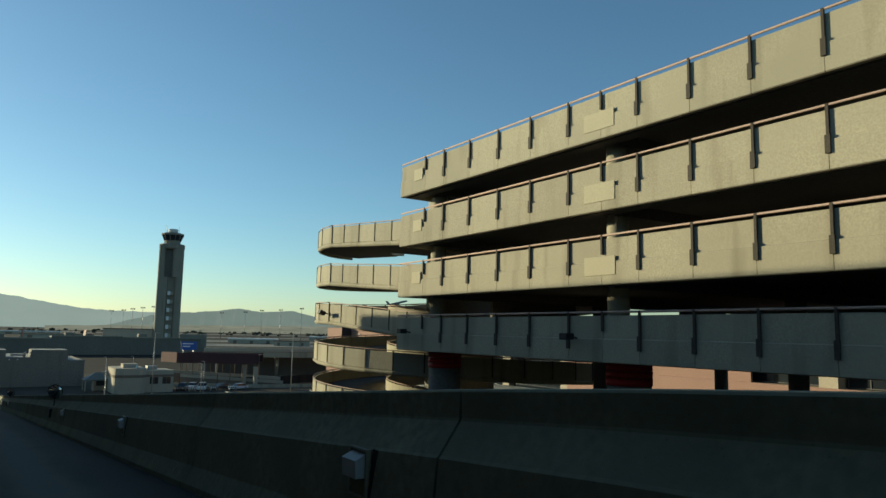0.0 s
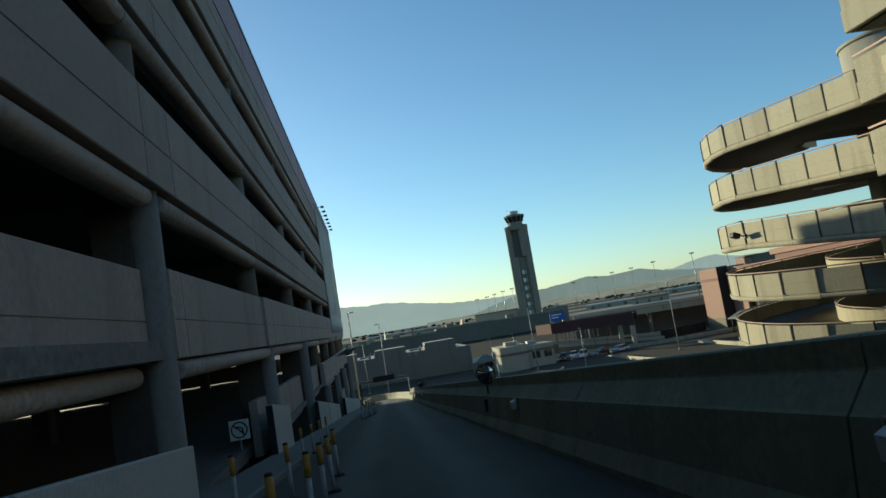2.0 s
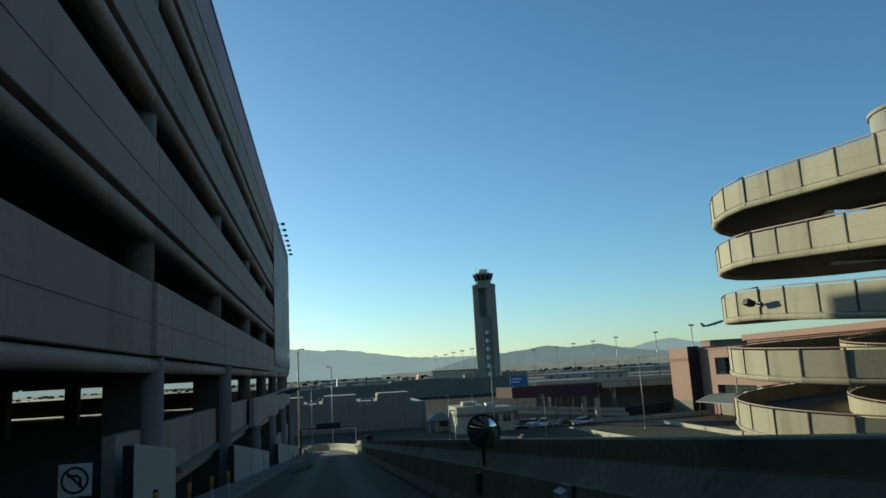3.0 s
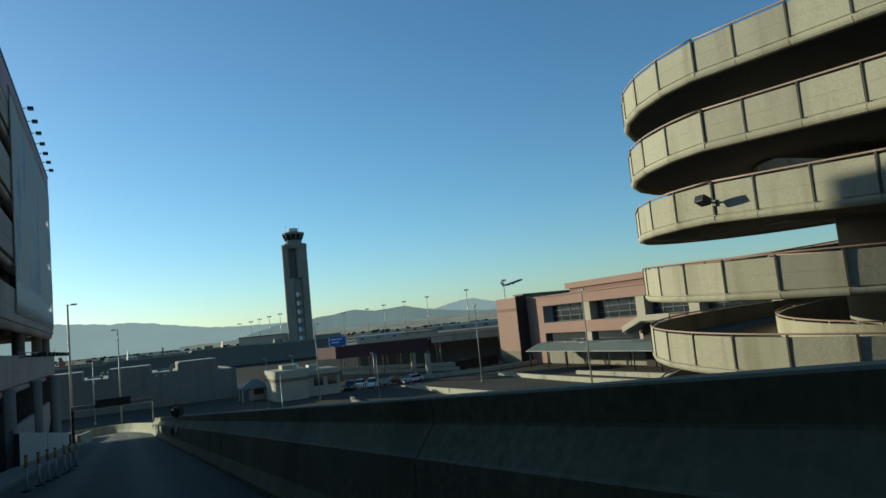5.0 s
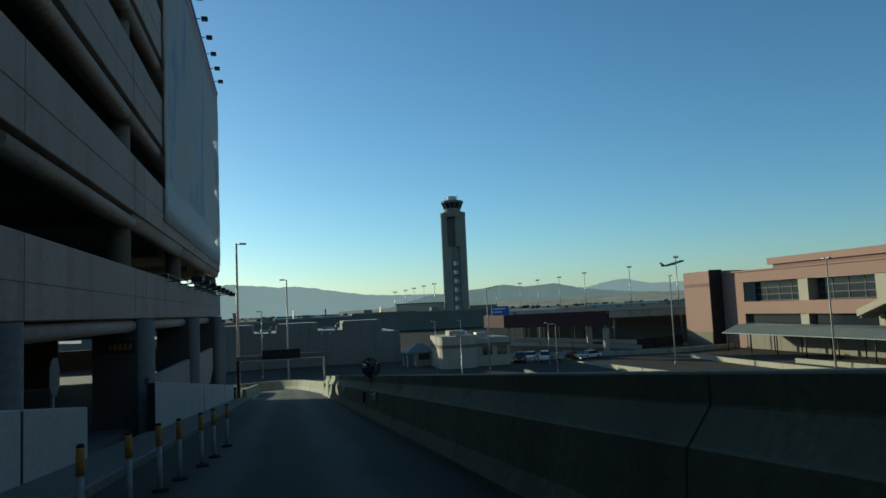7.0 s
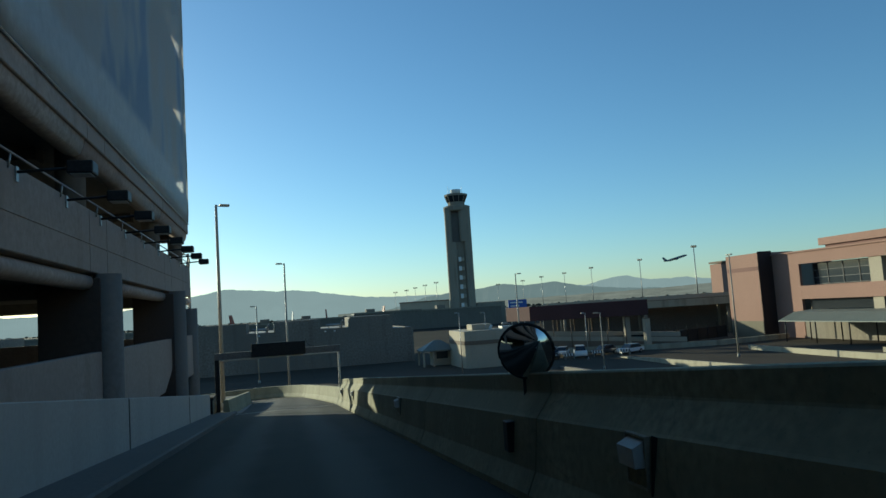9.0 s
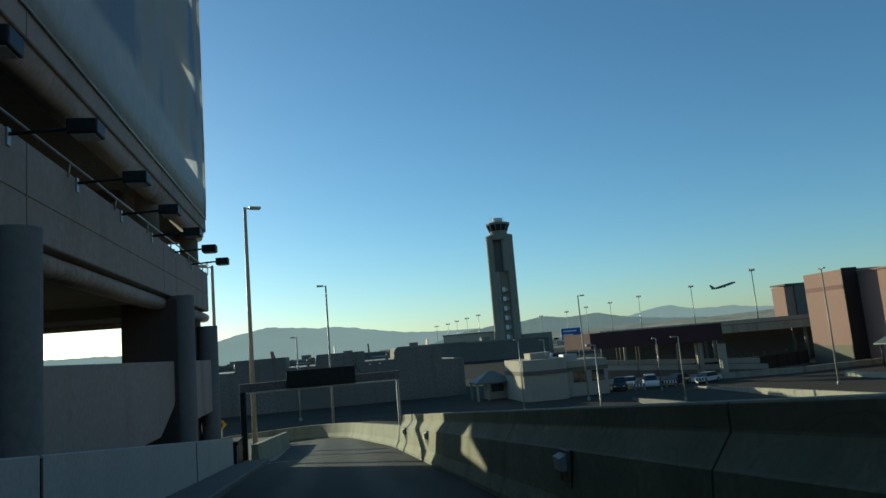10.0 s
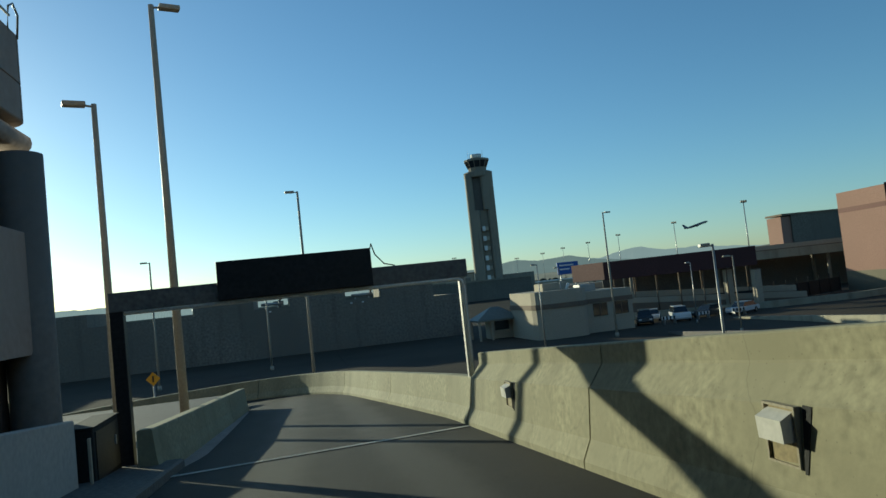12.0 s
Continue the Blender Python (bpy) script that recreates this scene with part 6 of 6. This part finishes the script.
# bay number on a column, facing up the ramp
num = thing("column_number", (-6.5, -29.92, 4.1), "white plate with a dark bay number on the column", "sign")
part("plate", box(B(), -6.66, -6.34, -29.95, -29.88, 3.97, 4.23), COLUMN_CONC, num)
cu = bpy.data.curves.new("number", "FONT")
cu.body, cu.size, cu.align_x, cu.align_y, cu.extrude = "10", 0.24, "CENTER", "CENTER", 0.003
tmp = bpy.data.objects.new("number", cu)
me = bpy.data.meshes.new_from_object(tmp)
bpy.data.objects.remove(tmp)
me.materials.append(DARK_METAL)
txt = part("number", me, DARK_METAL, num, local=True)
txt.matrix_basis = Matrix.Translation((0, -0.034, 0)) @ Matrix.Rotation(radians(90), 4, "X")

# airliners: one climbing out, others at their stands behind the concourse
def fuselage(bm, pts, n=12):
    rr = [[bm.verts.new((x, r * math.cos(2 * math.pi * k / n), zc + r * math.sin(2 * math.pi * k / n))) for k in range(n)] for x, r, zc in pts]
    for g, h in zip(rr, rr[1:]):
        for k in range(n):
            bm.faces.new((g[k], g[(k + 1) % n], h[(k + 1) % n], h[k])).smooth = True
    bm.faces.new(rr[0][::-1])
    bm.faces.new(rr[-1])
    return bm


def plate(bm, pts, d):
    """A thin solid of four corners and a thickness given as an offset."""
    lo = [bm.verts.new(q) for q in pts]
    hi = [bm.verts.new(v.co + Vector(d)) for v in lo]
    for k in range(4):
        bm.faces.new((lo[k], lo[(k + 1) % 4], hi[(k + 1) % 4], hi[k]))
    bm.faces.new(lo)
    bm.faces.new(hi)
    return bm


def airliner(label, skin, fin, place, wheels=False):
    t = thing("airliner", (0, 0, 0), label, "aircraft", group="airliners")
    part("fuselage", fuselage(B(), [(-19, 0.3, 0.9), (-14, 1.2, 0.5), (-8, 1.9, 0), (13, 1.9, 0), (17, 1.4, -0.2), (19, 0.4, -0.5)]), skin, t, local=True)
    part("tail_fin", plate(B(), ((-12.5, -0.15, 1.4), (-18, -0.15, 1.2), (-20, -0.15, 8), (-17.2, -0.15, 8)), (0, 0.3, 0)), fin, t, local=True)
    for sd in (-1, 1):
        part("wing", plate(B(), ((4, sd * 1.5, -1.0), (-2, sd * 1.5, -1.0), (-6, sd * 17, 0.6), (-4.3, sd * 17, 0.6)), (0, 0, 0.35)), skin, t, local=True)
        part("tailplane", plate(B(), ((-15, sd * 0.5, 1.0), (-18.3, sd * 0.5, 1.0), (-19.5, sd * 6.5, 1.5), (-18, sd * 6.5, 1.5)), (0, 0, 0.2)), skin, t, local=True)
        bm = fuselage(B(), [(3.5, 0.9, -2.0), (2.5, 1.1, -2.0), (-0.5, 0.7, -1.9)])
        bmesh.ops.translate(bm, vec=(0, sd * 5.4, 0.4), verts=bm.verts)
        part("engine", bm, skin, t, local=True)
    if wheels:
        for x, y in ((13, 0), (-1, -3), (-1, 3)):
            part("landing_gear", tube(B(), (x, y, -4.0), (x, y, -0.9), 0.28, n=8), DARK_METAL, t, local=True)
    t.matrix_basis = place
    return t


JET_PAINT = material("jet_paint", (0.16, 0.18, 0.21), rough=0.4, vary=0.1, grain=0.5, bump=0.0)
JET_WHITE = material("white_jet_paint", (0.62, 0.62, 0.60), rough=0.4, vary=0.1, grain=0.5, bump=0.0)
FIN_RED = material("dull_red_fin_paint", (0.22, 0.05, 0.04), rough=0.5, vary=0.1, grain=0.5, bump=0.0)
eye = Vector((-2.5, -24.6, 3.56))
airliner("distant airliner climbing after take-off", JET_PAINT, JET_PAINT, Matrix.Translation(eye + Vector((math.sin(radians(31.6)), math.cos(radians(31.6)), 0)) * 1200 + Vector((0, 0, 1200 * math.tan(radians(2.75))))) @ Matrix.Rotation(radians(-30), 4, "Z") @ Matrix.Rotation(radians(-14), 4, "Y"))
for x, y, a, m_ in ((-21, 312, 70, FIN_RED), (-1.5, 318, 96, JET_WHITE), (19, 316, 80, FIN_RED), (41, 322, 100, FIN_RED)):
    airliner("white airliner parked at a stand behind the concourse", JET_WHITE, m_, pose(x, y, GROUND + 4.0, 0, 0, a), True)

# low buildings, brush and pale sheds far across the field
for az, d0, w, h, dd, m_, lab in ((9.3, 470, 40, 9, 20, TAN_STUCCO, "low tan airfield building"), (12.5, 560, 60, 7, 20, TAN_STUCCO, "low tan airfield building"), (20, 640, 46, 8, 18, WHITE_PAINT, "low white hangar"), (23.5, 560, 30, 8, 16, TAN_STUCCO, "low tan airfield building"),
                                  (27, 900, 90, 9, 20, WHITE_PAINT, "long low white shed"), (31, 1000, 120, 10, 20, TAN_STUCCO, "long low tan shed"), (35, 900, 60, 9, 20, WHITE_PAINT, "low white hangar"), (5, 800, 70, 8, 20, TAN_STUCCO, "low tan airfield building"), (-3, 760, 60, 7, 20, TAN_STUCCO, "low tan airfield building"), (2, 1100, 120, 8, 20, BROWN_BAND, "low brown shed")):
    x, y = bearing(az, d0)
    t = thing("airfield_building", (x, y, GROUND), lab + " far across the airfield", "building", group="buildings across the airfield", turn=-az)
    part("wall", box(B(), -w / 2, w / 2, 0, dd, 0, h * 0.6 - 1), TAN_STUCCO, t, local=True)
    part("roof", box(B(), -w / 2 - 0.5, w / 2 + 0.5, -0.5, dd + 0.5, h * 0.6 - 1, h * 0.6), BROWN_BAND if m_ is TAN_STUCCO else WHITE_PAINT, t, local=True)
    for k in range(3):
        part("door", box(B(), -w / 2 + w * (k + 0.3) / 3, -w / 2 + w * (k + 0.5) / 3, -0.06, 0.0, 0.0, h * 0.35), BROWN_BAND, t, local=True)
rng = random.Random(5)
bm = B()
for k in range(420):
    az, d0 = rng.uniform(-35, 45), rng.uniform(1300, 2650)
    x, y = bearing(az, d0)
    s_ = rng.uniform(2.5, 7)
    m_ = Matrix.Translation((x, y, GROUND + s_ * 0.4)) @ Matrix.Diagonal((s_ * rng.uniform(1, 2.5), s_, s_ * rng.uniform(0.5, 1.0), 1))
    bmesh.ops.create_icosphere(bm, subdivisions=1, radius=0.7, matrix=m_)
for v in bm.verts:
    v.co += 0.6 * noise.noise_vector(v.co * 0.3)
tagged(new("desert_brush", mesh_of("desert_brush", bm, BRUSH)), "dark scattered desert trees and brush far off", "brush", kind="stuff")
